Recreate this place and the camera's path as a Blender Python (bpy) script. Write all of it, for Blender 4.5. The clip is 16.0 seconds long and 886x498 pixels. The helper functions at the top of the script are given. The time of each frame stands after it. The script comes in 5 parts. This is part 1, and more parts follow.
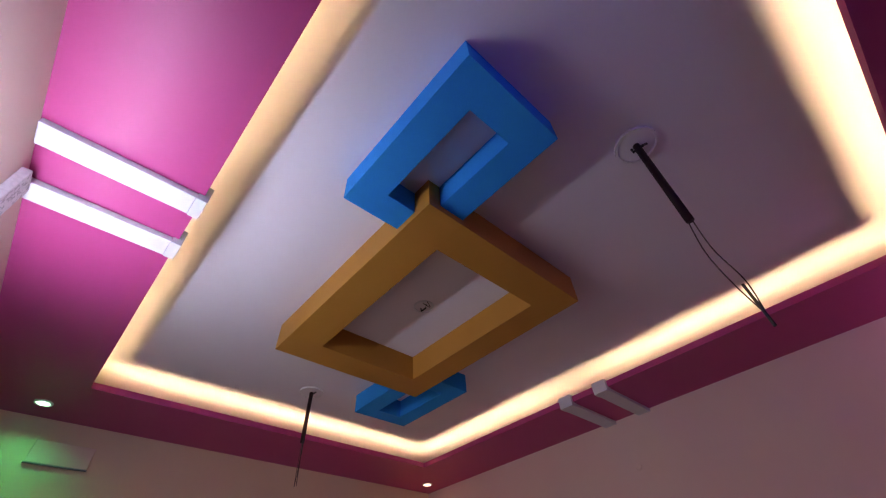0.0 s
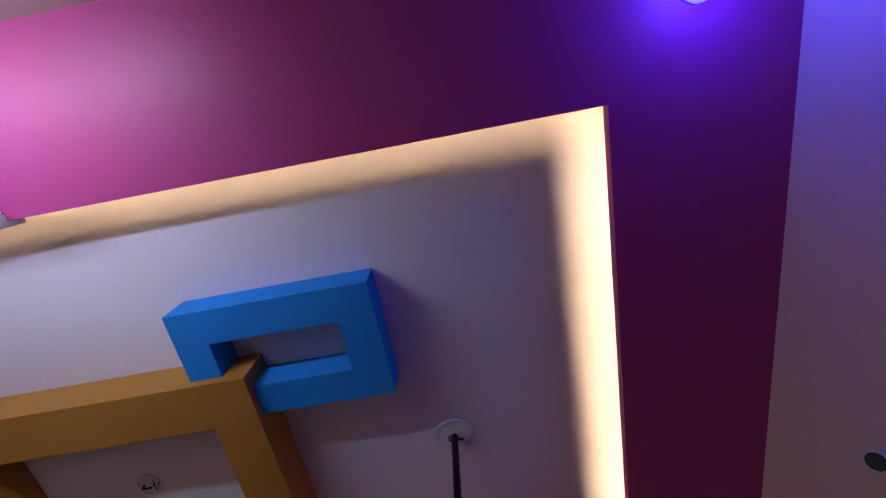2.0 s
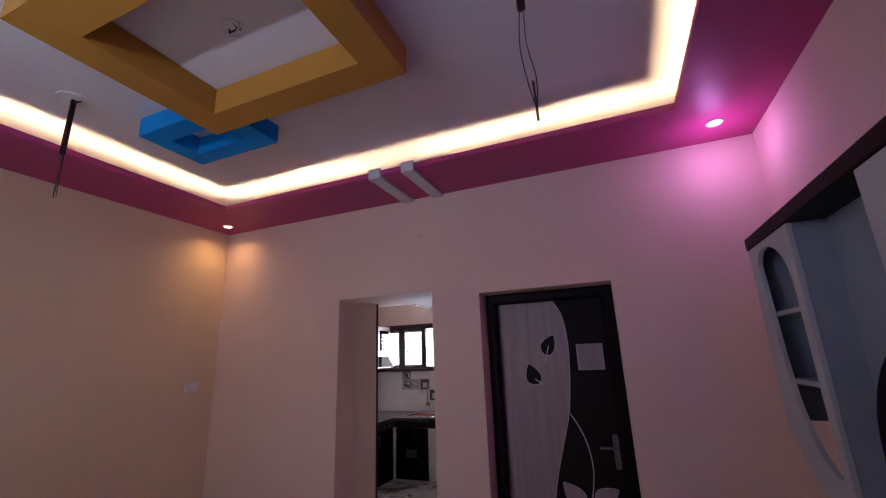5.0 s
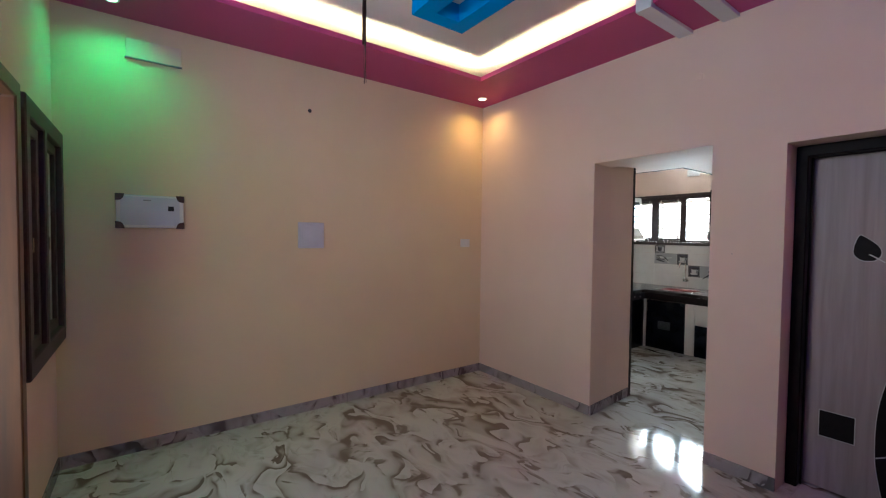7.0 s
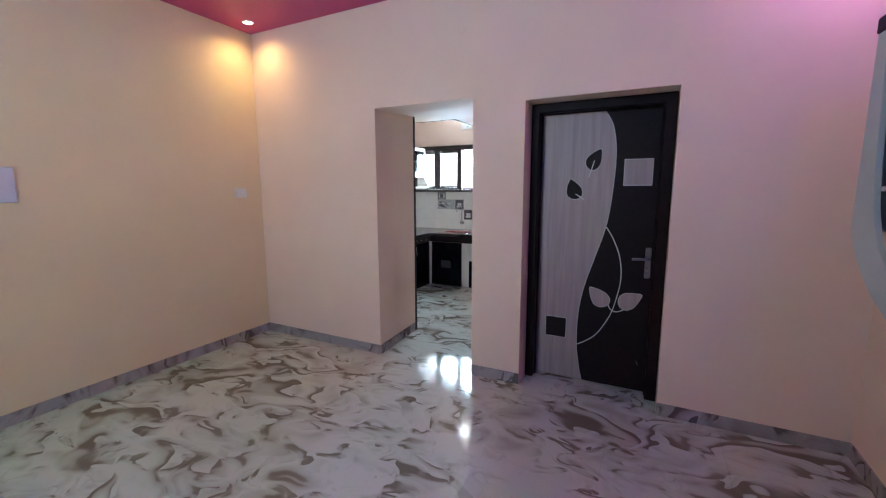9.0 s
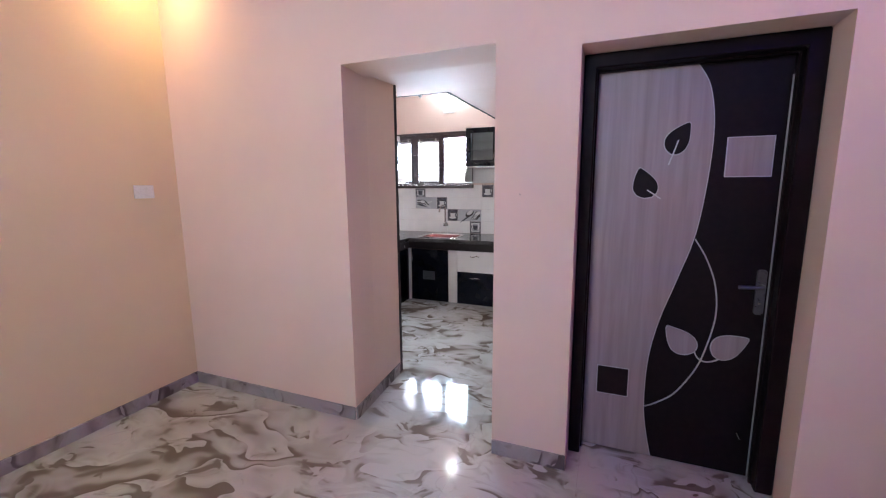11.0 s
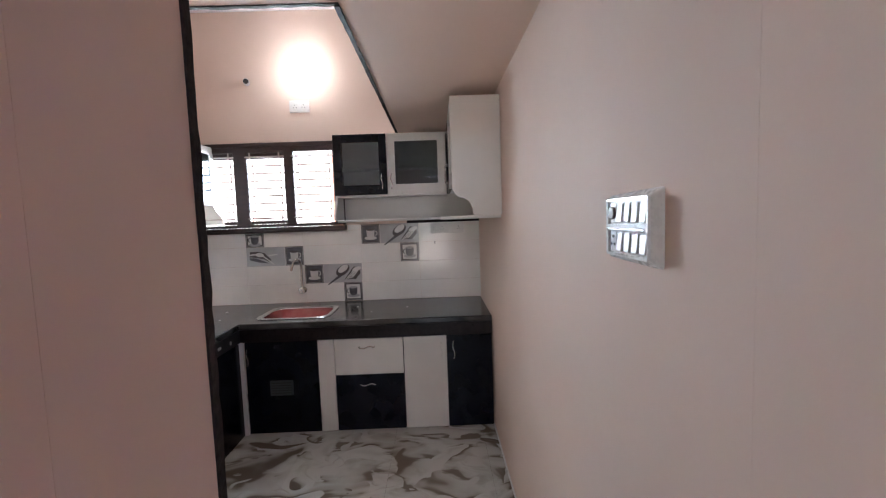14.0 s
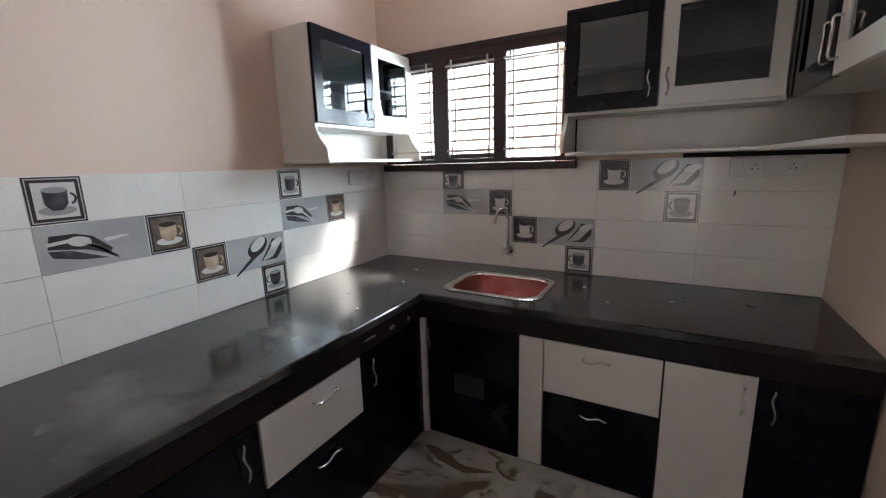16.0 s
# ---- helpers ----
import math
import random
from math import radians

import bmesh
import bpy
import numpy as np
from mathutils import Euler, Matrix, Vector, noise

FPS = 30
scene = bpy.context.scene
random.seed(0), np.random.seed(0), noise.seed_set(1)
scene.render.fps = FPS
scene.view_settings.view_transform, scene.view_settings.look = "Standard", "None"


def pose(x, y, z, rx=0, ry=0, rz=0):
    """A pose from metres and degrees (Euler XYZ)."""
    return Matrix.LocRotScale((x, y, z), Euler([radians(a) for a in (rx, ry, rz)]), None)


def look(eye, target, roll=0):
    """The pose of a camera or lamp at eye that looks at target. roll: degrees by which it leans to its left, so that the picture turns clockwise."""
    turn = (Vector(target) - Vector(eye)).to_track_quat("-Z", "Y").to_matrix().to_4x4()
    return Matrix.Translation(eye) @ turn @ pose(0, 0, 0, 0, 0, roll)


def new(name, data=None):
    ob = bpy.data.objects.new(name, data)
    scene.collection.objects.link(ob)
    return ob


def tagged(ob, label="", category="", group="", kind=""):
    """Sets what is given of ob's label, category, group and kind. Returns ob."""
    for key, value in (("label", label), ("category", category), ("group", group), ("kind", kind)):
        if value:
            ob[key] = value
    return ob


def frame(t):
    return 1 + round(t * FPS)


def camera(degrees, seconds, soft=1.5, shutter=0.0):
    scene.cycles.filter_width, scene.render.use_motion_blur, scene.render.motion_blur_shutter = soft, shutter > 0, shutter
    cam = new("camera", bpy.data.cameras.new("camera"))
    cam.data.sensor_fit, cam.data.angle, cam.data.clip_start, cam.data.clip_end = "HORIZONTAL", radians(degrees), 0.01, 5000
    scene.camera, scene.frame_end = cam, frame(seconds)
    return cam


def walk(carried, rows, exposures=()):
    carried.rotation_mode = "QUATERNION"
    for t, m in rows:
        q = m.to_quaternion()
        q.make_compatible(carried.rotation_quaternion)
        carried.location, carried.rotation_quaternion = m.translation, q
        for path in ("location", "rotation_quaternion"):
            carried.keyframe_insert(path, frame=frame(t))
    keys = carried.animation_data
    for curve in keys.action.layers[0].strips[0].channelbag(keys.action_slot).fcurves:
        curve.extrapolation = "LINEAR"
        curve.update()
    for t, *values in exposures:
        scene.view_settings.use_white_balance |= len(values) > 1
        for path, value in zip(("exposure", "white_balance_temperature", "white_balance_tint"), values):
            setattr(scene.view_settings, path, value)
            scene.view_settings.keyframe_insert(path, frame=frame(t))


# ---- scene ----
cam = camera(94.4, 16.0, soft=1.2)
PATH = [
    (0, (3.549, -3.024, 1.723), (2.537, -2.039, 3.138), -3.8),
    (0.5, (3.575, -3.07, 1.751), (2.78, -2.21, 3.373), -4.4),
    (1, (3.609, -3.085, 1.769), (3.123, -2.396, 3.583), -0.0),
    (1.5, (3.639, -3.124, 1.792), (3.4, -2.493, 3.675), 0.3),
    (2, (3.623, -3.092, 1.769), (3.531, -2.457, 3.663), -2.4),
    (2.5, (3.659, -3.072, 1.776), (3.597, -2.064, 3.502), -3.4),
    (3, (3.703, -3.03, 1.758), (3.639, -1.598, 3.152), -0.9),
    (3.5, (3.725, -2.956, 1.7), (3.661, -1.231, 2.709), -1.9),
    (4, (3.711, -2.92, 1.646), (3.599, -1.037, 2.31), -2.0),
    (4.5, (3.693, -2.906, 1.613), (3.39, -1.002, 2.144), -2.1),
    (5, (3.605, -2.943, 1.607), (2.875, -1.152, 2.117), -2.1),
    (5.2, (3.569, -2.97, 1.625), (2.642, -1.272, 2.135), -2.5),
    (7.3, (3.452, -3.026, 1.484), (1.818, -1.881, 1.341), 0.0),
    (7.5, (3.442, -3.032, 1.478), (1.82, -1.877, 1.292), -0.1),
    (8, (3.451, -3.018, 1.477), (2.01, -1.651, 1.247), 0.0),
    (8.5, (3.484, -2.977, 1.467), (2.359, -1.343, 1.212), -0.1),
    (8.7, (3.532, -2.937, 1.471), (2.554, -1.216, 1.188), 0.0),
    (11, (2.836, -2.005, 1.465), (2.089, -0.176, 1.151), -0.5),
    (11.5, (2.646, -1.661, 1.452), (1.903, 0.184, 1.241), -0.9),
    (12, (2.45, -1.321, 1.45), (1.806, 0.557, 1.21), 0.1),
    (12.5, (2.253, -0.982, 1.466), (1.862, 0.962, 1.206), -1.5),
    (13, (2.147, -0.585, 1.438), (1.761, 1.37, 1.268), -1.0),
    (13.5, (2.031, -0.354, 1.521), (1.835, 1.626, 1.724), -1.2),
    (14, (1.884, -0.206, 1.479), (1.909, 1.788, 1.328), -2.0),
    (14.5, (1.867, 0.058, 1.45), (1.88, 2.029, 1.113), -2.2),
    (15, (1.839, 0.387, 1.429), (1.739, 2.353, 1.071), -0.2),
    (15.5, (1.715, 0.699, 1.447), (1.36, 2.629, 1.059), -0.6),
    (16, (1.588, 0.877, 1.451), (0.637, 2.588, 1.043), -1.6),
]
walk(cam, [(t, look(eye, target, roll)) for t, eye, target, roll in PATH], [(0.0, -1.6, 6900, 42), (0.5, -1.95, 6450, 39), (1.0, -1.95, 6500, 43), (1.5, -2.0, 6400, 42), (2.5, -1.7, 6500, 54), (3.0, -1.1, 9300, 92), (3.6, -1.1, 9900, 98), (4.0, -1.3, 7600, 62), (4.5, -1.1, 7500, 50), (5.0, -1.3, 6150, 33), (7.3, -0.35, 6000, 3), (8.0, -0.05, 5800, 3), (8.7, 0.0, 5450, 0), (11.0, 0.4, 5700, 14), (12.0, 0.4, 7000, 24), (12.5, 0.3, 7400, 28), (13.0, 0.20, 7200, 26), (13.5, -0.35, 6600, 23), (14.0, -0.35, 6100, 13), (14.5, -0.38, 6050, 8), (15.0, -0.35, 6050, 6), (15.5, -0.3, 6100, 6), (16.0, -0.9, 6300, 10)])

# ---- world, sun, lamps ----
world = bpy.data.worlds.new("sky")
scene.world = world
world.use_nodes = True
sky = world.node_tree.nodes.new("ShaderNodeTexSky")
sky.sky_type = "NISHITA"
sky.sun_disc = False
sky.sun_elevation = radians(40)
sky.sun_rotation = radians(54)
world.node_tree.links.new(sky.outputs["Color"], world.node_tree.nodes["Background"].inputs["Color"])
world.node_tree.nodes["Background"].inputs["Strength"].default_value = 0.15


def lamp(name, kind, m, energy, colour, **more):
    data = bpy.data.lights.new(name, kind)
    data.energy, data.color = energy, colour
    for key, value in more.items():
        if key == "size":
            data.size = value
        elif key == "size_y":
            data.shape, data.size_y = "RECTANGLE", value
        elif key == "spot":
            data.spot_size, data.spot_blend = radians(value), 1.0
        elif key == "radius":
            data.shadow_soft_size = value
        elif key == "angle":
            data.angle = radians(value)
    ob = new(name, data)
    ob.matrix_world = m
    return ob


lamp("sun", "SUN", look((3, 6, 4), (3 - 0.62, 6 - 0.45, 4 - 0.68)), 75.0, (1.0, 0.95, 0.88), angle=10.0)

# plan of the hall: x from the left wall, y from the door wall, z from the floor
HX, HB = 4.565, -3.49          # right wall, back wall
ZS, ZT = 2.916, 3.07           # dropped border, tray ceiling
TX0, TX1, TY0, TY1 = 0.587, 4.071, -3.022, -0.542   # opening of the tray
KB, KL, KR = 3.338, -0.25, 2.235   # kitchen: back, left and right walls
KF, KZ = 0.70, 3.22      # near end of the kitchen, its ceiling

# warm strip in the cove, lying behind the lip of the border
WARM = (1.0, 0.84, 0.40)
CX, CY = (TX0 + TX1) / 2, (TY0 + TY1) / 2
LZ = 2.938
SET = 0.03
COVE = 27.0
lamp("cove_strip_door", "AREA", pose(CX, TY1 + SET, LZ, 180, 0, 0), COVE, WARM, size=TX1 - TX0, size_y=0.008)
lamp("cove_strip_back", "AREA", pose(CX, TY0 - SET, LZ, 180, 0, 0), COVE * 0.5, WARM, size=TX1 - TX0, size_y=0.008)
lamp("cove_strip_left", "AREA", pose(TX0 - SET, CY, LZ, 180, 0, 90), COVE * 0.7, WARM, size=TY1 - TY0, size_y=0.008)
lamp("cove_strip_right", "AREA", pose(TX1 + SET, CY, LZ, 180, 0, 90), COVE * 0.7, WARM, size=TY1 - TY0, size_y=0.008)

# coloured corner spots
SPOTS = [
    ("warm", 0.237, -0.215, (1.0, 0.62, 0.22), 26),
    ("pink", 4.308, -0.272, (0.84, 0.38, 1.0), 13),
    ("green", 0.244, -3.19, (0.02, 1.0, 0.30), 26),
    ("blue", 4.30, -3.265, (0.05, 0.06, 1.0), 36),
]
for tint, x, y, colour, power in SPOTS:
    if tint in ("blue", "pink"):
        lamp("spot_light_" + tint, "POINT", pose(x, y, ZS - (0.13 if tint == "blue" else 0.17)), power * 0.6, colour, radius=0.05)
    else:
        lamp("spot_light_" + tint, "SPOT", pose(x, y, ZS - 0.012), power, colour, spot=150, radius=0.02)

# tube on the back wall
TUBE_Z = 2.45
lamp("tube_glow", "AREA", look((2.25, HB + 0.085, TUBE_Z), (2.25, HB + 1.0, TUBE_Z + 1.1)), 33, (0.64, 0.84, 1.0), size=1.1, size_y=0.03)
# bulb on the kitchen wall
lamp("bulb_glow", "POINT", pose(0.825, KB - 0.17, 2.735), 7.0, (1.0, 0.97, 0.93), radius=0.06)
# added fill from the unseen front doorway, which is assumed open to daylight
lamp("doorway_fill", "AREA", look((1.75, HB - 0.32, 1.1), (1.6, 0, 1.05)), 18, (0.95, 0.97, 1.0), size=0.9, size_y=1.9)
# daylight through the kitchen window
lamp("window_daylight", "AREA", look((0.62, KB + 0.50, 1.80), (-0.40, KB - 1.6, 1.3)), 680, (0.73, 0.90, 1.0), size=2.1, size_y=0.85)


# ---- materials ----
def material(name, colour, rough=0.5, metal=0.0, second=None, spec=0.5, scale=6.0, detail=6.0, bump=0.0, bump_scale=90.0, coat=0.0, mix=(0.35, 0.7)):
    """Principled paint with a large and a small variation of colour and a fine relief."""
    m = bpy.data.materials.new(name)
    m.use_nodes = True
    n, l = m.node_tree.nodes, m.node_tree.links
    p = n["Principled BSDF"]
    p.inputs["Roughness"].default_value, p.inputs["Metallic"].default_value = rough, metal
    p.inputs["Coat Weight"].default_value, p.inputs["Specular IOR Level"].default_value = coat, spec
    geo = n.new("ShaderNodeNewGeometry")
    noise_tex = n.new("ShaderNodeTexNoise")
    noise_tex.inputs["Scale"].default_value, noise_tex.inputs["Detail"].default_value = scale, detail
    l.new(geo.outputs["Position"], noise_tex.inputs["Vector"])
    ramp = n.new("ShaderNodeValToRGB")
    other = second or tuple(c * 0.86 for c in colour)
    ramp.color_ramp.elements[0].position, ramp.color_ramp.elements[1].position = mix
    ramp.color_ramp.elements[0].color, ramp.color_ramp.elements[1].color = (*colour, 1), (*other, 1)
    l.new(noise_tex.outputs["Fac"], ramp.inputs["Fac"])
    l.new(ramp.outputs["Color"], p.inputs["Base Color"])
    fine = n.new("ShaderNodeTexNoise")
    fine.inputs["Scale"].default_value, fine.inputs["Detail"].default_value = bump_scale, 4.0
    l.new(geo.outputs["Position"], fine.inputs["Vector"])
    if bump:
        b = n.new("ShaderNodeBump")
        b.inputs["Strength"].default_value, b.inputs["Distance"].default_value = bump, 0.004
        l.new(fine.outputs["Fac"], b.inputs["Height"])
        l.new(b.outputs["Normal"], p.inputs["Normal"])
    gloss = n.new("ShaderNodeMapRange")
    gloss.inputs["To Min"].default_value, gloss.inputs["To Max"].default_value = max(0.02, rough - 0.08), min(1.0, rough + 0.08)
    l.new(fine.outputs["Fac"], gloss.inputs["Value"])
    l.new(gloss.outputs["Result"], p.inputs["Roughness"])
    return m


def marble(name, ground, vein, dark, rough, size=1.0):
    """Polished tile with brush-like swirls: broken veins of changing width over soft brown clouds."""
    m = bpy.data.materials.new(name)
    m.use_nodes = True
    n, l = m.node_tree.nodes, m.node_tree.links
    p = n["Principled BSDF"]
    p.inputs["Roughness"].default_value = rough
    geo = n.new("ShaderNodeNewGeometry")
    stretch = n.new("ShaderNodeMapping")
    stretch.inputs["Scale"].default_value = (1.0, 1.45, 1.0)
    stretch.inputs["Rotation"].default_value = (0, 0, radians(24))
    l.new(geo.outputs["Position"], stretch.inputs["Vector"])
    warp = n.new("ShaderNodeTexNoise")
    warp.inputs["Scale"].default_value, warp.inputs["Detail"].default_value = 2.2 * size, 2.0
    l.new(stretch.outputs["Vector"], warp.inputs["Vector"])
    shift = n.new("ShaderNodeVectorMath")
    shift.operation = "MULTIPLY_ADD"
    shift.inputs[1].default_value = (0.55, 0.55, 0.55)
    l.new(warp.outputs["Color"], shift.inputs[0])
    l.new(stretch.outputs["Vector"], shift.inputs[2])

    def cloud(scale, detail, distort):
        c = n.new("ShaderNodeTexNoise")
        c.inputs["Scale"].default_value, c.inputs["Detail"].default_value, c.inputs["Distortion"].default_value = scale * size, detail, distort
        l.new(shift.outputs["Vector"], c.inputs["Vector"])
        return c.outputs["Fac"]

    def span(value, a, b, c, d):
        r = n.new("ShaderNodeMapRange")
        r.interpolation_type = "SMOOTHSTEP"
        for key, v in (("From Min", a), ("From Max", b), ("To Min", c), ("To Max", d)):
            r.inputs[key].default_value = v
        l.new(value, r.inputs["Value"])
        return r.outputs["Result"]

    def maths(op, a, b=None):
        k = n.new("ShaderNodeMath")
        k.operation = op
        for slot, v in enumerate((a, b)):
            if isinstance(v, (int, float)):
                k.inputs[slot].default_value = v
            elif v is not None:
                l.new(v, k.inputs[slot])
        return k.outputs[0]

    def strand(scale, distort, thin, thick, cut):
        """Feathered strokes along the level lines of a cloud, breaking off and changing width."""
        ridge = maths("ABSOLUTE", maths("SUBTRACT", cloud(scale, 2.2, distort), 0.5))
        width = span(cloud(scale * 1.3, 2.0, 0.4), 0.34, 0.66, thin, thick)
        stroke = maths("SUBTRACT", 1.0, maths("MINIMUM", maths("DIVIDE", ridge, width), 1.0))
        return maths("MULTIPLY", stroke, span(cloud(scale * 0.9, 4.0, 0.8), cut, cut + 0.22, 0.0, 1.0))

    def brush(scale, distort, turns, start, cut):
        """One-sided strokes: a soft wash that deepens and stops at a crisp edge, in patches."""
        saw = maths("FRACT", maths("MULTIPLY", cloud(scale, 1.6, distort), turns))
        edge = maths("MULTIPLY", span(saw, start, 0.93, 0.0, 1.0), span(saw, 0.965, 1.0, 1.0, 0.0))
        return maths("MULTIPLY", edge, span(cloud(scale * 1.25, 3.0, 0.5), cut, cut + 0.16, 0.0, 1.0))

    wash = brush(1.8, 0.9, 5.0, 0.10, 0.42)
    fine_wash = maths("MULTIPLY", brush(3.8, 0.7, 3.6, 0.15, 0.44), 0.85)
    grey_lines = maths("MULTIPLY", strand(4.6, 1.0, 0.02, 0.10, 0.44), 0.55)
    tone = maths("MAXIMUM", maths("MAXIMUM", wash, fine_wash), grey_lines)
    lip = maths("MAXIMUM", span(wash, 0.66, 1.0, 0.0, 0.8), span(fine_wash, 0.55, 0.85, 0.0, 0.7))
    veins = maths("MAXIMUM", lip, maths("MULTIPLY", strand(2.7, 1.0, 0.006, 0.05, 0.52), 0.7))

    def blend(fac, a, b):
        k = n.new("ShaderNodeMix")
        k.data_type = "RGBA"
        l.new(fac, k.inputs["Factor"])
        for key, v in (("A", a), ("B", b)):
            if isinstance(v, tuple):
                k.inputs[key].default_value = (*v, 1)
            else:
                l.new(v, k.inputs[key])
        return k.outputs["Result"]

    soft = blend(maths("MULTIPLY", tone, 0.85), ground, vein)
    l.new(blend(span(veins, 0.0, 1.0, 0.0, 0.95), soft, dark), p.inputs["Base Color"])
    return m


def woodgrain(name, light, dark, rough, along=(1, 1, 0.06), scale=26.0):
    m = bpy.data.materials.new(name)
    m.use_nodes = True
    n, l = m.node_tree.nodes, m.node_tree.links
    p = n["Principled BSDF"]
    p.inputs["Roughness"].default_value = rough
    geo = n.new("ShaderNodeNewGeometry")
    stretch = n.new("ShaderNodeMapping")
    stretch.inputs["Scale"].default_value = along
    l.new(geo.outputs["Position"], stretch.inputs["Vector"])
    grain = n.new("ShaderNodeTexNoise")
    grain.inputs["Scale"].default_value, grain.inputs["Detail"].default_value, grain.inputs["Distortion"].default_value = scale, 8.0, 0.4
    l.new(stretch.outputs["Vector"], grain.inputs["Vector"])
    ramp = n.new("ShaderNodeValToRGB")
    ramp.color_ramp.elements[0].position, ramp.color_ramp.elements[0].color = 0.3, (*dark, 1)
    ramp.color_ramp.elements[1].position, ramp.color_ramp.elements[1].color = 0.7, (*light, 1)
    l.new(grain.outputs["Fac"], ramp.inputs["Fac"])
    l.new(ramp.outputs["Color"], p.inputs["Base Color"])
    b = n.new("ShaderNodeBump")
    b.inputs["Strength"].default_value, b.inputs["Distance"].default_value = 0.12, 0.002
    l.new(grain.outputs["Fac"], b.inputs["Height"])
    l.new(b.outputs["Normal"], p.inputs["Normal"])
    return m


def glow(name, colour, strength):
    m = bpy.data.materials.new(name)
    m.use_nodes = True
    p = m.node_tree.nodes["Principled BSDF"]
    p.inputs["Base Color"].default_value = (0.9, 0.9, 0.9, 1)
    p.inputs["Emission Color"].default_value, p.inputs["Emission Strength"].default_value = (*colour, 1), strength
    return m


def clear(name, tint, rough, alpha=None):
    m = bpy.data.materials.new(name)
    m.use_nodes = True
    p = m.node_tree.nodes["Principled BSDF"]
    p.inputs["Base Color"].default_value = (*tint, 1)
    p.inputs["Roughness"].default_value, p.inputs["Transmission Weight"].default_value, p.inputs["IOR"].default_value = rough, 1.0, 1.45
    return m


PEACH = material("peach_wall_paint", (0.76, 0.575, 0.475), 0.72, second=(0.72, 0.54, 0.44), spec=0.2, scale=1.6, bump=0.05, bump_scale=160)
TAN = material("tan_wall_paint", (0.74, 0.575, 0.375), 0.6, second=(0.70, 0.54, 0.345), scale=1.6, bump=0.05, bump_scale=160)
CREAM = material("cream_kitchen_paint", (0.73, 0.585, 0.505), 0.7, second=(0.69, 0.55, 0.47), spec=0.25, scale=1.6, bump=0.05, bump_scale=160)
WHITE = material("white_ceiling_paint", (0.74, 0.70, 0.72), 0.65, second=(0.70, 0.66, 0.68), scale=1.2, bump=0.04, bump_scale=140)
MAGENTA = material("magenta_border_paint", (0.46, 0.055, 0.20), 0.45, second=(0.43, 0.052, 0.185), spec=0.32, scale=1.4, bump=0.04, bump_scale=140)
BLUE = material("blue_paint", (0.0, 0.275, 0.74), 0.6, second=(0.0, 0.25, 0.68), spec=0.06, scale=3, bump=0.05)
YELLOW = material("ochre_yellow_paint", (0.47, 0.22, 0.032), 0.5, second=(0.43, 0.195, 0.027), spec=0.3, scale=3, bump=0.05)
STRIPE = material("white_gloss_paint", (0.66, 0.67, 0.70), 0.45, second=(0.61, 0.62, 0.65), scale=5, bump=0.05)
FLOOR = marble("swirled_floor_tile", (0.52, 0.52, 0.49), (0.27, 0.245, 0.20), (0.13, 0.10, 0.075), 0.07, 0.85)
SKIRT = marble("swirled_skirting_tile", (0.34, 0.30, 0.30), (0.17, 0.13, 0.13), (0.08, 0.06, 0.06), 0.15)
GROUT = material("grey_grout", (0.38, 0.35, 0.32), 0.8, scale=20)
DARKWOOD = material("black_brown_lacquer", (0.006, 0.003, 0.004), 0.42, second=(0.010, 0.005, 0.006), spec=0.08, scale=14)
DARKLAM = material("black_brown_laminate", (0.005, 0.0025, 0.0035), 0.5, second=(0.008, 0.004, 0.005), spec=0.12, scale=30)
PALEWOOD = woodgrain("pale_ash_laminate", (0.31, 0.245, 0.252), (0.22, 0.172, 0.18), 0.45)
MAROON = woodgrain("maroon_window_wood", (0.034, 0.012, 0.011), (0.016, 0.006, 0.006), 0.5, (0.2, 1, 1), 40)
TEAK = woodgrain("brown_door_wood", (0.10, 0.036, 0.013), (0.04, 0.014, 0.006), 0.35)
GRANITE = material("black_granite", (0.016, 0.014, 0.013), 0.14, second=(0.115, 0.108, 0.102), scale=3.2, detail=13, mix=(0.42, 0.78), bump=0.05, bump_scale=30)
DARKFASCIA = material("dark_brown_granite", (0.008, 0.004, 0.0045), 0.3, second=(0.016, 0.010, 0.010), scale=30, spec=0.2, bump=0.1)
NAVY = material("black_blue_laminate", (0.0025, 0.003, 0.006), 0.22, second=(0.004, 0.0045, 0.009), spec=0.16, scale=8)
OFFWHITE = material("off_white_laminate", (0.62, 0.59, 0.56), 0.38, second=(0.58, 0.55, 0.52), scale=4, bump=0.02)
CABWHITE = material("white_cabinet_paint", (0.66, 0.64, 0.61), 0.35, second=(0.62, 0.60, 0.57), scale=5)
TILE = material("white_glazed_tile", (0.80, 0.78, 0.75), 0.12, second=(0.76, 0.74, 0.71), scale=9, bump=0.06, bump_scale=35)
TILEGREY = material("grey_printed_tile", (0.36, 0.36, 0.37), 0.14, second=(0.48, 0.48, 0.49), scale=5)
TILEDARK = material("dark_printed_frame", (0.055, 0.045, 0.045), 0.16, scale=12)
TILEPALE = material("white_printed_field", (0.66, 0.65, 0.63), 0.14, scale=12)
TILEINK = material("grey_printed_ink", (0.035, 0.035, 0.045), 0.16, second=(0.10, 0.095, 0.11), scale=22)
CUPCREAM = material("cream_printed_ink", (0.58, 0.46, 0.34), 0.16, second=(0.36, 0.25, 0.16), scale=26)
COFFEE = material("brown_printed_ink", (0.12, 0.085, 0.065), 0.16, second=(0.20, 0.16, 0.135), scale=22)
INLAY = material("dull_silver_inlay", (0.46, 0.44, 0.44), 0.45, 0.5, scale=30)
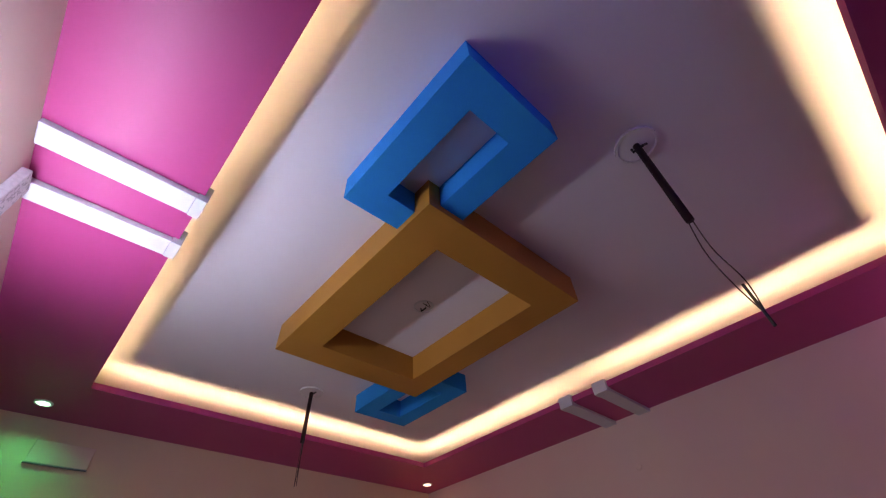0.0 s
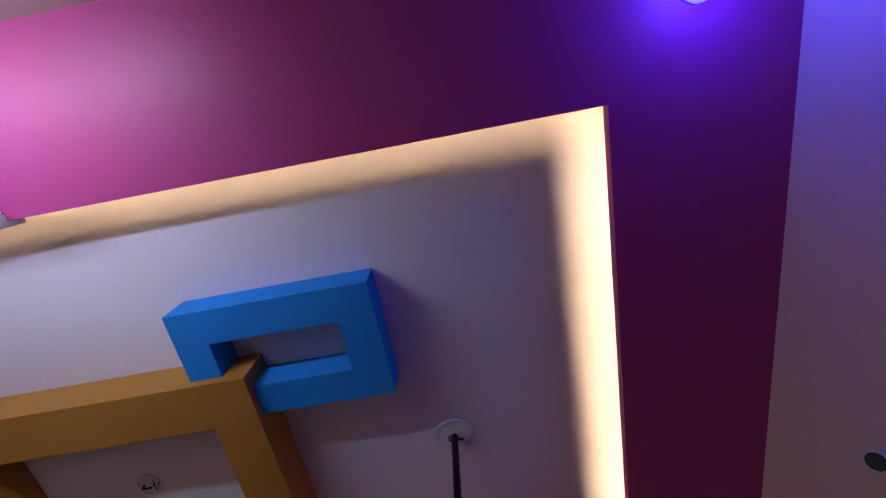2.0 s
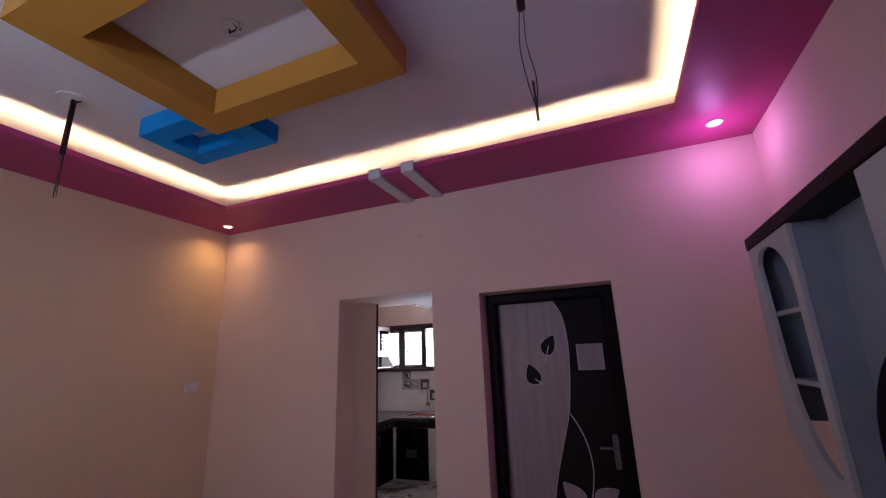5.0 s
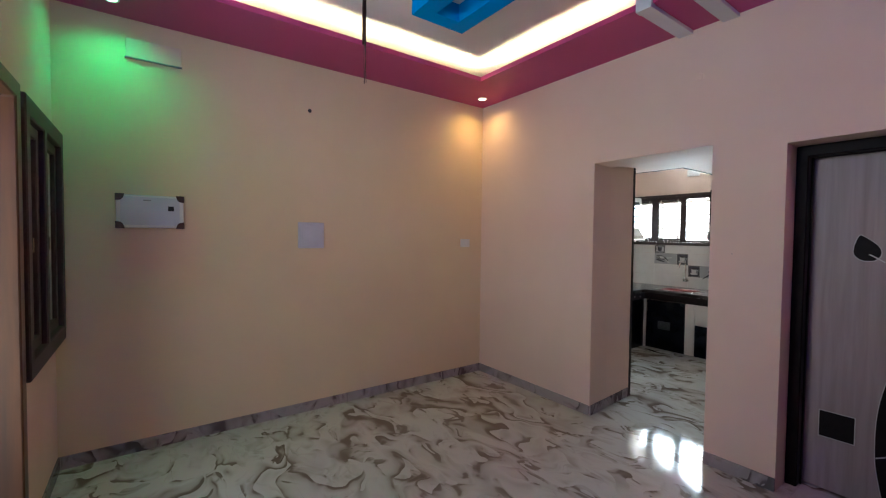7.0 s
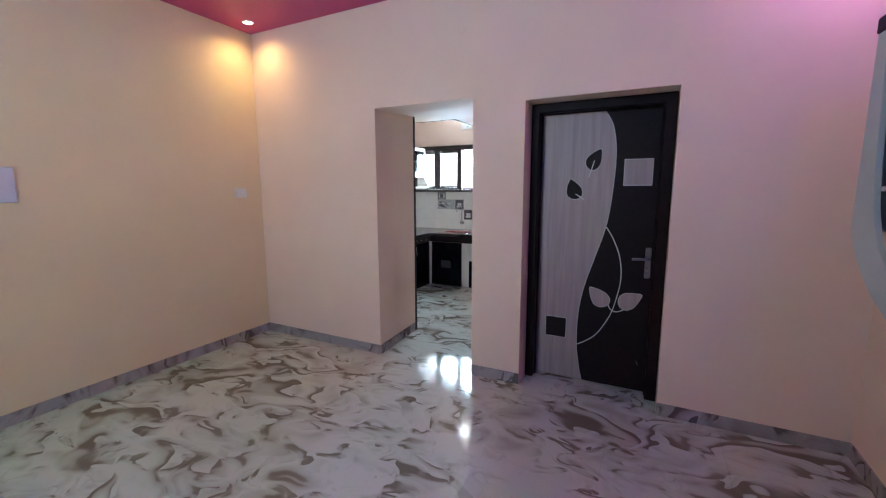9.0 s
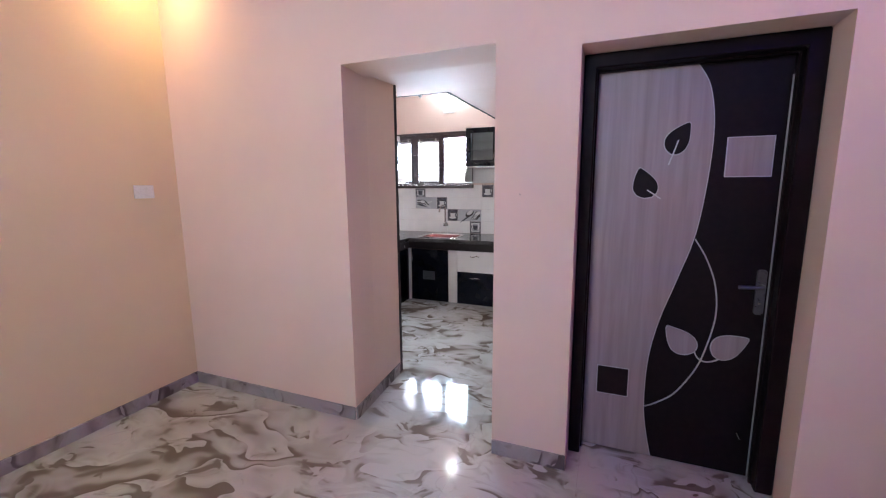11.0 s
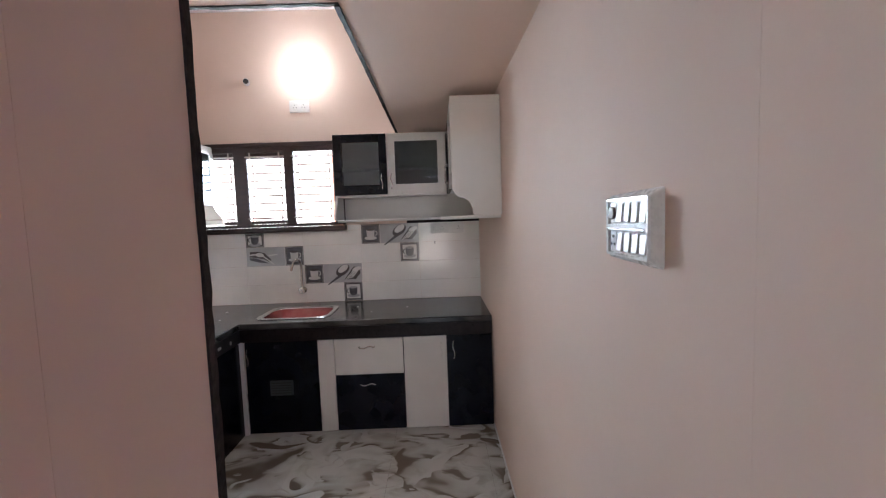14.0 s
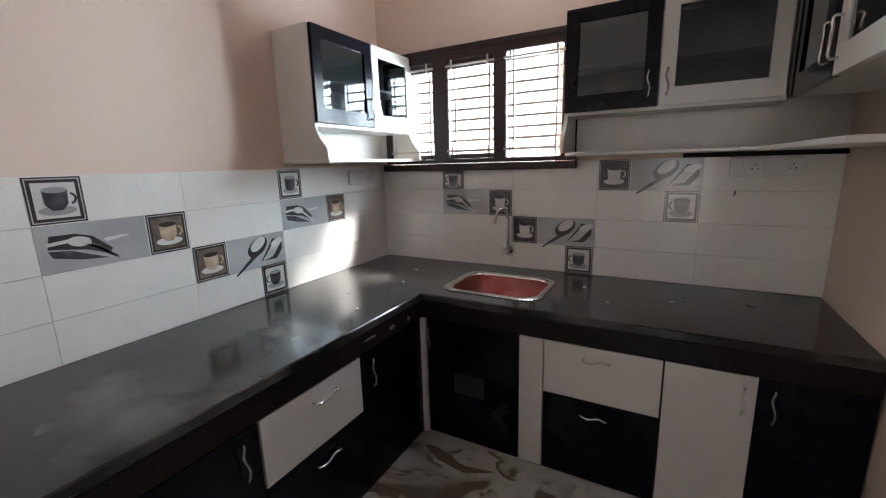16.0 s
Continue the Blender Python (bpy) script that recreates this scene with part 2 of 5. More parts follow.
STEELDARK = material("dark_worn_steel", (0.16, 0.15, 0.16), 0.3, 0.8, scale=30)
VENTGREY = material("dark_grey_vent_plastic", (0.035, 0.036, 0.042), 0.4, scale=20)
SILVER = material("brushed_steel", (0.62, 0.61, 0.59), 0.22, 1.0, scale=30)
STEELRED = material("steel_bowl_with_red_film", (0.30, 0.06, 0.058), 0.22, 0.6, second=(0.46, 0.20, 0.18), scale=6)
PLASTIC = material("white_plastic", (0.72, 0.71, 0.70), 0.28, second=(0.71, 0.70, 0.69), scale=10)
GREYPLASTIC = material("grey_plastic", (0.30, 0.30, 0.31), 0.35)
BLACK = material("black_rubber", (0.012, 0.011, 0.011), 0.5)
WIRE = material("brown_wire_sheath", (0.035, 0.014, 0.012), 0.5)
RODPAINT = material("dark_red_pipe", (0.022, 0.006, 0.006), 0.6, spec=0.2, scale=30)
BOARD = material("white_board_face", (0.62, 0.63, 0.70), 0.2, scale=4)
BROWNCAP = material("brown_plastic_corner", (0.07, 0.025, 0.018), 0.4)
PAPER = material("printed_paper_label", (0.62, 0.60, 0.62), 0.6, second=(0.52, 0.50, 0.53), scale=40)
LILAC = material("lilac_switch_plate", (0.60, 0.57, 0.66), 0.3, scale=8)
TVPANEL = material("grey_tv_backboard", (0.16, 0.145, 0.15), 0.4, scale=4)
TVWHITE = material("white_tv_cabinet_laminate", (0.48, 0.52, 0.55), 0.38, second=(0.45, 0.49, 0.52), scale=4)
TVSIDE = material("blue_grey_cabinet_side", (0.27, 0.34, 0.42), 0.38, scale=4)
GLASS = clear("cabinet_glass", (0.40, 0.46, 0.49), 0.03)
NICHE = material("dark_niche_laminate", (0.16, 0.12, 0.14), 0.3, scale=8)
CEMENT = material("dark_rough_granite_edge", (0.012, 0.008, 0.007), 0.6, second=(0.035, 0.024, 0.021), spec=0.2, scale=40, bump=0.5, bump_scale=60)
GRILL = material("pale_grill_paint", (0.50, 0.44, 0.40), 0.4, scale=20)
BRICK = material("red_outside_wall", (0.42, 0.20, 0.14), 0.8, second=(0.50, 0.27, 0.19), scale=9, bump=0.2)
GROUND = material("dusty_ground", (0.34, 0.29, 0.24), 0.9, second=(0.27, 0.23, 0.19), scale=3, bump=0.2)
BRIGHT = glow("bright_hazy_sky", (1.0, 0.98, 0.97), 5.0)
FROST = material("frosted_window_pane", (0.50, 0.47, 0.47), 0.3, scale=6)


# ---- building helpers ----
ORIGIN = {}
PLAN = {"shift": Vector((0, 0, 0))}
KITCHEN_SHIFT = Vector((0.009, -0.021, 0))   # the kitchen's plan against the hall's


def thing(name, at, label="", category="", group="", kind=""):
    """An empty at the thing's base, which holds its parts."""
    ob = new(name)
    ob.empty_display_size = 0.05
    ob.location = Vector(at) + PLAN["shift"]
    ORIGIN[ob.name] = Vector(at)
    return tagged(ob, label, category, group, kind)


def mesh_of(name, bm, mat, at=(0, 0, 0), smooth=False):
    bmesh.ops.translate(bm, verts=bm.verts, vec=-Vector(at))
    bmesh.ops.recalc_face_normals(bm, faces=bm.faces)
    me = bpy.data.meshes.new(name)
    bm.to_mesh(me)
    bm.free()
    me.materials.append(mat)
    if smooth:
        for poly in me.polygons:
            poly.use_smooth = True
    return me


def part(name, bm, mat, parent=None, label="", smooth=False):
    """One mesh object; its vertices are given in the world's metres."""
    at = ORIGIN[parent.name] if parent else Vector((0, 0, 0))
    ob = new(name, mesh_of(name, bm, mat, at, smooth))
    if parent:
        ob.parent = parent
    else:
        ob.location = PLAN["shift"]
    ORIGIN[ob.name] = at
    return tagged(ob, label)


def box(x0, y0, z0, x1, y1, z1, bevel=0.0, bm=None):
    """A box between two corners, with its edges rounded."""
    own = bmesh.new()
    got = bmesh.ops.create_cube(own, size=1.0)
    for v in got["verts"]:
        v.co = Vector((x0 + (v.co.x + 0.5) * (x1 - x0), y0 + (v.co.y + 0.5) * (y1 - y0), z0 + (v.co.z + 0.5) * (z1 - z0)))
    if bevel:
        bmesh.ops.bevel(own, geom=own.edges[:], offset=bevel, segments=2, affect="EDGES", profile=0.5)
    if bm is None:
        return own
    return joined(bm, own)


def joined(bm, other):
    me = bpy.data.meshes.new("tmp")
    other.to_mesh(me)
    other.free()
    bm.from_mesh(me)
    bpy.data.meshes.remove(me)
    return bm


def prism(outline, axis, a, b, holes=(), bevel=0.0):
    """A flat outline, with holes, pushed out along an axis from a to b. axis x: outline in y, z; y: in x, z; z: in x, y."""
    place = {"x": lambda u, v, d: (d, u, v), "y": lambda u, v, d: (u, d, v), "z": lambda u, v, d: (u, v, d)}[axis]
    bm = bmesh.new()
    edges = []
    for loop in (outline, *holes):
        vs = [bm.verts.new(place(u, v, a)) for u, v in loop]
        edges += [bm.edges.new((vs[i], vs[(i + 1) % len(vs)])) for i in range(len(vs))]
    if holes:
        bmesh.ops.triangle_fill(bm, edges=edges, use_beauty=True)
    else:
        bm.faces.new(bm.verts[:])
    faces = bm.faces[:]
    got = bmesh.ops.extrude_face_region(bm, geom=faces)
    push = Vector(place(0, 0, b - a))
    bmesh.ops.translate(bm, verts=[g for g in got["geom"] if isinstance(g, bmesh.types.BMVert)], vec=push)
    if bevel:
        sharp = [e for e in bm.edges if len(e.link_faces) == 2 and e.calc_face_angle(0) > 1.0]
        bmesh.ops.bevel(bm, geom=sharp, offset=bevel, segments=1, affect="EDGES")
    return bm


def rect(u0, v0, u1, v1):
    return [(u0, v0), (u1, v0), (u1, v1), (u0, v1)]


def tube(points, radius, sides=8, bm=None):
    """A round rod through points."""
    bm = bm or bmesh.new()
    pts = [Vector(p) for p in points]
    rings = []
    for i, p in enumerate(pts):
        way = (pts[min(i + 1, len(pts) - 1)] - pts[max(i - 1, 0)]).normalized()
        side = way.cross(Vector((0.3, 0.1, 1)) if abs(way.z) < 0.9 else Vector((1, 0.2, 0))).normalized()
        up = way.cross(side)
        r = radius[i] if isinstance(radius, (list, tuple)) else radius
        rings.append([bm.verts.new(p + r * (math.cos(k * math.tau / sides) * side + math.sin(k * math.tau / sides) * up)) for k in range(sides)])
    for a, b in zip(rings, rings[1:]):
        for k in range(sides):
            bm.faces.new((a[k], a[(k + 1) % sides], b[(k + 1) % sides], b[k]))
    bm.faces.new(rings[0][::-1])
    bm.faces.new(rings[-1])
    return bm


def lathe(profile, at, axis="z", sides=24, ring=False):
    """A turned solid: profile of (radius, height) along an axis from at. ring: the profile closes on itself."""
    bm = bmesh.new()
    rings = []

    def spot(c, s, h):
        return bm.verts.new(Vector(at) + Vector({"z": (c, s, h), "y": (c, h, s), "x": (h, c, s)}[axis]))

    for r, h in profile:
        if r == 0:
            rings.append([spot(0, 0, h)])
        else:
            rings.append([spot(math.cos(k * math.tau / sides) * r, math.sin(k * math.tau / sides) * r, h) for k in range(sides)])
    for a, b in zip(rings, rings[1:] + (rings[:1] if ring else [])):
        if len(a) == 1 and len(b) == 1:
            continue
        for k in range(sides):
            n = (k + 1) % sides
            if len(a) == 1:
                bm.faces.new((a[0], b[n], b[k]))
            elif len(b) == 1:
                bm.faces.new((a[k], a[n], b[0]))
            else:
                bm.faces.new((a[k], a[n], b[n], b[k]))
    if not ring:
        for end in (rings[0], rings[-1]):
            if len(end) > 1:
                bm.faces.new(end)
    return bm


def round_rect(u0, v0, u1, v1, r, n=5):
    out = []
    for cu, cv, a0 in ((u1 - r, v1 - r, 0), (u0 + r, v1 - r, 90), (u0 + r, v0 + r, 180), (u1 - r, v0 + r, 270)):
        out += [(cu + r * math.cos(radians(a0 + 90 * i / n)), cv + r * math.sin(radians(a0 + 90 * i / n))) for i in range(n + 1)]
    return out


def curve_line(points, n=8):
    """A smooth line through points (Catmull-Rom)."""
    out = []
    p = [Vector(q) for q in points]
    for i in range(len(p) - 1):
        a, b, c, d = p[max(i - 1, 0)], p[i], p[i + 1], p[min(i + 2, len(p) - 1)]
        for k in range(n):
            t = k / n
            out.append(0.5 * (2 * b + (c - a) * t + (2 * a - 5 * b + 4 * c - d) * t * t + (3 * b - a - 3 * c + d) * t ** 3))
    return out + [p[-1]]


def structure(name, bm, mat, label, category):
    return tagged(part(name, bm, mat), label, category, kind="structure")


# ---- hall: walls, floor slab and ceilings ----
OP0, OP1, OPZ = 1.417, 2.296, 2.12       # kitchen opening
DO0, DO1, DOZ = 2.684, 3.61, 2.065        # bedroom door opening
FD0, FD1, FDZ = 1.10, 2.25, 2.10         # front door opening
WI0, WI1, WIA, WIB = 0.04, 0.98, 0.84, 2.10  # front window opening
TOP = 3.30

structure("wall_door", prism(rect(-0.25, -0.1, HX + 0.25, TOP), "y", 0.0, 0.30, [
    rect(1.30, -0.05, OP1, OPZ), rect(DO0, -0.05, DO1, DOZ)]),
    PEACH, "smooth peach painted wall with a kitchen opening and a door", "wall")
structure("wall_left", box(-0.25, HB, 0, 0, 0, TOP), TAN, "smooth tan painted plaster wall with switch plates", "wall")
structure("wall_right", box(HX, HB, 0, HX + 0.25, 0, TOP), PEACH, "smooth peach painted plaster wall behind the television unit", "wall")
structure("wall_back", prism(rect(-0.25, -0.1, HX + 0.25, TOP), "y", HB - 0.23, HB, [
    rect(FD0, -0.05, FD1, FDZ), rect(WI0, WIA, WI1, WIB)]),
    PEACH, "peach painted wall with the front door and a window", "wall")
structure("ceiling", box(-0.25, HB, ZT, HX + 0.25, 0.0, ZT + 0.12), WHITE, "white painted tray ceiling with a warm lit cove", "ceiling")
structure("ceiling_border", prism(rect(0, HB, HX, 0), "z", ZS, ZS + 0.012, [rect(TX0, TY0, TX1, TY1)]), MAGENTA,
          "dropped magenta painted ceiling border round the tray", "ceiling")
structure("trim_lip", prism(rect(TX0 - 0.014, TY0 - 0.014, TX1 + 0.014, TY1 + 0.014), "z", ZS + 0.0121, ZS + 0.037, [rect(TX0, TY0, TX1, TY1)]),
          MAGENTA, "thin magenta upstand lip hiding the cove light", "trim")

# floor slab with tiles laid on it
structure("floor", box(-0.25, HB - 0.3, -0.12, HX + 0.25, KB + 0.12, -0.008), GROUT, "glossy marble patterned tile floor with brown swirls", "floor")
floor_ob = bpy.data.objects["floor"]


def skirting(name, pts):
    for (x0, y0), (x1, y1), (nx, ny) in pts:
        a, b, n = Vector((x0, y0, 0)), Vector((x1, y1, 0)), Vector((nx, ny, 0)) * 0.011
        bm = bmesh.new()
        vs = [bm.verts.new(p + Vector((0, 0, z))) for z in (0.0, 0.082) for p in (a, b, b + n, a + n)]
        for f in ((0, 1, 2, 3), (4, 5, 6, 7), (0, 1, 5, 4), (1, 2, 6, 5), (2, 3, 7, 6), (3, 0, 4, 7)):
            bm.faces.new([vs[i] for i in f])
        bmesh.ops.bevel(bm, geom=[e for e in bm.edges if e.verts[0].co.z > 0.05 and e.verts[1].co.z > 0.05], offset=0.003, segments=1, affect="EDGES")
        structure(name, bm, SKIRT, "grey swirled marble skirting tile along the wall", "skirting")


skirting("baseboard", [
    ((0.0, HB), (0.0, 0.0), (1, 0)), ((0.011, 0.0), (OP0 - 0.002, 0.0), (0, -1)), ((OP1 + 0.002, 0.0), (DO0, 0.0), (0, -1)),
    ((DO1, 0.0), (HX, 0.0), (0, -1)), ((HX, 0.0), (HX, HB), (-1, 0)), ((0.011, HB), (FD0 - 0.06, HB), (0, 1)), ((FD1 + 0.06, HB), (HX - 0.011, HB), (0, 1)),
    ((OP0, 0.002), (1.362, KF - 0.02), (1, 0.1))])

# ---- passage and kitchen shell ----
structure("wall_passage", prism([(-0.25, 0.301), (OP0 - 0.06, 0.301), (1.358, KF), (-0.25, KF)], "z", 0, KZ), PEACH, "peach painted wall beside the kitchen passage", "wall")
structure("wall_passage_reveal", prism([(1.30, 0.0), (OP0, 0.0), (OP0 - 0.0326, 0.3005), (1.30, 0.3005)], "z", 0, OPZ - 0.0005), PEACH, "slanting peach reveal of the kitchen passage", "wall")
structure("wall_passage_side", prism([(1.24, 0.301), (OP0 - 0.0326, 0.301), (1.362, KF - 0.003), (1.24, KF - 0.003)], "z", 0, 2.3), PEACH, "slanting peach side wall of the kitchen passage", "wall")
structure("wall_kitchen_right", prism([(OP1 - 0.013, 0.301), (2.264, 0.69), (2.247, 1.95), (2.2445, KB + 0.12), (HX, KB + 0.12), (HX, 0.301)], "z", 0, KZ), CREAM, "cream painted kitchen side wall with a switch board", "wall")
structure("wall_passage_jamb", prism([(OP1 - 0.0005, 0.0005), (OP1 - 0.013, 0.3005), (OP1 - 0.0005, 0.3005)], "z", 0, OPZ - 0.0005), CREAM, "cream painted slanting jamb of the kitchen passage", "wall")
PLAN["shift"] = KITCHEN_SHIFT
structure("wall_kitchen_left", box(KL - 0.2, KF - 0.65, 0, KL, KB + 0.12, KZ), CREAM, "cream painted kitchen wall, tiled above the counter", "wall")
WX0, WX1, WZ0, WZ1 = -0.20, 1.10, 1.405, 2.15
structure("wall_kitchen_back", prism(rect(KL, 0, KR, KZ), "y", KB, KB + 0.12, [rect(WX0 + 0.01, WZ0 + 0.01, WX1 - 0.01, WZ1 - 0.01)]), CREAM, "cream painted kitchen wall with a barred window", "wall")
PLAN["shift"] = Vector((0, 0, 0))
structure("ceiling_kitchen", box(KL - 0.2, 0.301, KZ, HX, KB + 0.12, KZ + 0.1), WHITE, "plain white kitchen ceiling", "ceiling")


def sloped_slab():
    """Low slab over the passage, its underside rising towards the kitchen."""
    bm = bmesh.new()
    side = [(0.0015, OPZ - 0.0015), (1.19, 2.19), (1.19, 2.33), (0.0015, 2.33)]
    a = [bm.verts.new((OP0 - 0.22, y, z)) for y, z in side]
    b = [bm.verts.new((OP1 - 0.0015, y, z)) for y, z in side]
    bm.faces.new(a[::-1])
    bm.faces.new(b)
    for i in range(4):
        j = (i + 1) % 4
        bm.faces.new((a[i], a[j], b[j], b[i]))
    return bm


structure("ceiling_passage", sloped_slab(), PEACH, "low peach painted slab over the passage", "ceiling")
structure("ceiling_loft", prism([(1.588, 1.191), (KR + 0.02, 1.191), (KR + 0.02, KB), (1.588, KB)], "z", 2.19, 2.33), PEACH, "low painted loft slab beside the kitchen wall", "ceiling")
structure("ceiling_loft_edge", box(KL, KF, 2.1905, OP0 - 0.221, 1.19, 2.33), PEACH, "low painted loft slab over the counter end", "ceiling")


def rough_strip(a, b, wide, thick, seed):
    """A strip of broken-edged granite between two points."""
    rng = random.Random(seed)
    a, b = Vector(a), Vector(b)
    way = (b - a).normalized()
    side = way.cross(Vector((0, 0, 1)) if abs(way.z) < 0.9 else Vector((1, 0, 0))).normalized()
    up = way.cross(side)
    bm = bmesh.new()
    n = max(4, int((b - a).length / 0.04))
    rings = []
    for i in range(n + 1):
        p = a.lerp(b, i / n)
        w, t = wide * rng.uniform(0.9, 1.06), thick * rng.uniform(0.85, 1.1)
        rings.append([bm.verts.new(p + side * u * w / 2 + up * v * t / 2) for u, v in ((-1, -1), (1, -1), (1, 1), (-1, 1))])
    for r, s in zip(rings, rings[1:]):
        for k in range(4):
            bm.faces.new((r[k], r[(k + 1) % 4], s[(k + 1) % 4], s[k]))
    bm.faces.new(rings[0][::-1])
    bm.faces.new(rings[-1])
    return bm


structure("trim_edge", rough_strip((1.356, KF + 0.008, 0), (1.356, KF + 0.008, 2.18), 0.026, 0.026, 3), CEMENT, "rough dark stone edging on the wall end", "trim")
structure("trim_slab", rough_strip((0.9, 1.199, 2.204), (1.586, 1.199, 2.204), 0.018, 0.035, 4), CEMENT, "rough dark edging along the slab", "trim")
structure("trim_slab_side", rough_strip((1.580, 1.205, 2.204), (1.580, KB - 0.026, 2.204), 0.018, 0.04, 5), CEMENT, "rough dark edging along the loft slab", "trim")

# white strip, 12 mm high, along the foot of the side wall
structure("trim_floor_line", prism([(2.2615, 0.75), (2.2465, 1.95), (2.2458, 2.60), (2.2388, 2.60), (2.2395, 1.95), (2.2545, 0.75)], "z", 0.0005, 0.012), PLASTIC, "thin white strip where the wall meets the floor", "trim")

# outside: ground and a neighbour's wall seen through the window
structure("backdrop", box(-4, 5.6, -0.124, 5, 5.7, 3.8), BRIGHT, "bright hazy sky beyond the kitchen window", "sky")
structure("ground", box(-60, -60, -0.32, 60, 60, -0.125), GROUND, "dusty bare ground round the house", "ground")


# ---- hall ceiling pieces ----
def ceiling_frame(x0, y0, x1, y1, bands, z, mat, label, group=""):
    """A rectangular frame of four bars fixed under the tray ceiling."""
    left, right, back, front_ = bands
    t = thing("ceiling_ornament", ((x0 + x1) / 2, (y0 + y1) / 2, ZT), label, "ceiling decoration", group)
    top = ZT - 0.001
    part("bar", box(x0, y0, z, x1, y0 + back, top), mat, t)
    part("bar", box(x0, y1 - front_, z, x1, y1, top), mat, t)
    part("bar", box(x0, y0 + back, z, x0 + left, y1 - front_, top), mat, t)
    part("bar", box(x1 - right, y0 + back, z, x1, y1 - front_, top), mat, t)
    return t


ceiling_frame(1.585, -2.388, 2.84, -1.445, (0.17, 0.165, 0.18, 0.157), 2.918, YELLOW, "large ochre yellow rectangular frame on the ceiling")
for x, y in ((2.975, -2.425), (1.45, -1.388)):
    ceiling_frame(x - 0.335, y - 0.21, x + 0.335, y + 0.21, (0.112, 0.12, 0.12, 0.116), 2.95, BLUE, "small bright blue rectangular frame beside the yellow one", "blue ceiling frames")

for near in (2.06, 2.33):
    for x, y0, y1 in ((near, TY1 + 0.0345, -0.004), (near - 0.062, HB + 0.004, TY0 - 0.0205)):
        t = thing("ceiling_stripe", (x + 0.035, (y0 + y1) / 2, ZS), "white painted raised stripe across the magenta border", "ceiling stripe", "white stripes on the border")
        part("strip", box(x + 0.002, min(y0, y1), ZS - 0.024, x + 0.096, max(y0, y1), ZS - 0.001, 0.003), STRIPE, t)
        edge = TY1 if y1 > -1 else TY0
        a, b = (edge - 0.02, edge + 0.034) if y1 > -1 else (edge - 0.02, edge + 0.018)
        part("end_cap", box(x, a, ZS - 0.027, x + 0.098, b, ZS + 0.05, 0.003), STRIPE, t)


def fan_rod(x, y, length, tail):
    t = thing("fan_rod", (x, y, ZT), "dark fan down-rod with loose wires hanging from the ceiling", "fan rod", "fan rods")
    part("canopy_plate", lathe([(0.0, -0.001), (0.075, -0.001), (0.075, -0.006), (0.062, -0.010), (0.0, -0.010)], (x, y, ZT)), WHITE, t, "round white ceiling plate", True)
    part("plate_ring", lathe([(0.079, -0.002), (0.079, -0.014), (0.070, -0.014), (0.070, -0.002)], (x, y, ZT), ring=True), PLASTIC, t)
    part("hook", tube([(x - 0.02, y, ZT - 0.006), (x - 0.02, y, ZT - 0.03), (x + 0.02, y, ZT - 0.03), (x + 0.03, y + 0.02, ZT - 0.012)], 0.005), BLACK, t)
    part("rod", tube([(x, y, ZT - 0.008), (x, y, ZT - length)], 0.013, 12), RODPAINT, t, smooth=True)
    for k, dx in enumerate((-0.004, 0.006)):
        pts = curve_line([(x + dx, y, ZT - length + 0.02), (x + dx - 0.012 + 0.01 * k, y + 0.005, ZT - length - 0.12), (x + 0.004 + dx * (2 + k), y + 0.004, ZT - length - 0.25), (x + 0.016, y, ZT - length - tail)])
        part("wire", tube(pts, 0.0018, 5), WIRE, t)
    part("wire_sleeve", tube([(x + 0.012, y + 0.001, ZT - length - tail + 0.10), (x + 0.016, y, ZT - length - tail - 0.03)], 0.0042, 6), BLACK, t)
    return t


fan_rod(3.463, -1.888, 0.44, 0.36)
fan_rod(0.987, -1.875, 0.34, 0.05)

t = thing("ceiling_hook_box", (2.194, -1.878, ZT), "round fan hook box with bare wires in the ceiling", "hook box")
part("ring", lathe([(0.05, -0.001), (0.055, -0.001), (0.055, -0.005), (0.045, -0.005), (0.045, -0.001)], (2.194, -1.878, ZT), ring=True), STRIPE, t)
part("hook", tube([(2.17, -1.878, ZT - 0.001), (2.175, -1.878, ZT - 0.02), (2.21, -1.878, ZT - 0.02), (2.215, -1.878, ZT - 0.001)], 0.0045), BLACK, t)
part("wire", tube(curve_line([(2.215, -1.90, ZT - 0.002), (2.235, -1.87, ZT - 0.025), (2.25, -1.90, ZT - 0.012)]), 0.002, 5), WIRE, t)

for tint, x, y, colour, power in SPOTS:
    words = {"warm": "warm yellow", "pink": "bright pink", "green": "bright green", "blue": "deep blue"}[tint]
    t = thing("ceiling_spotlight", (x, y, ZS), "small round recessed spotlight glowing " + words, "spotlight", "corner spotlights")
    part("rim", lathe([(0.036, -0.001), (0.048, -0.001), (0.046, -0.008), (0.036, -0.008)], (x, y, ZS), ring=True), PLASTIC, t, "white rim")
    white = tuple(0.30 + 0.70 * c for c in colour)
    part("lens", lathe([(0.0, -0.001), (0.0355, -0.001), (0.034, -0.006), (0.0, -0.006)], (x, y, ZS)), glow("spot_lens_" + tint, white, 14.0), t, "glowing lens")

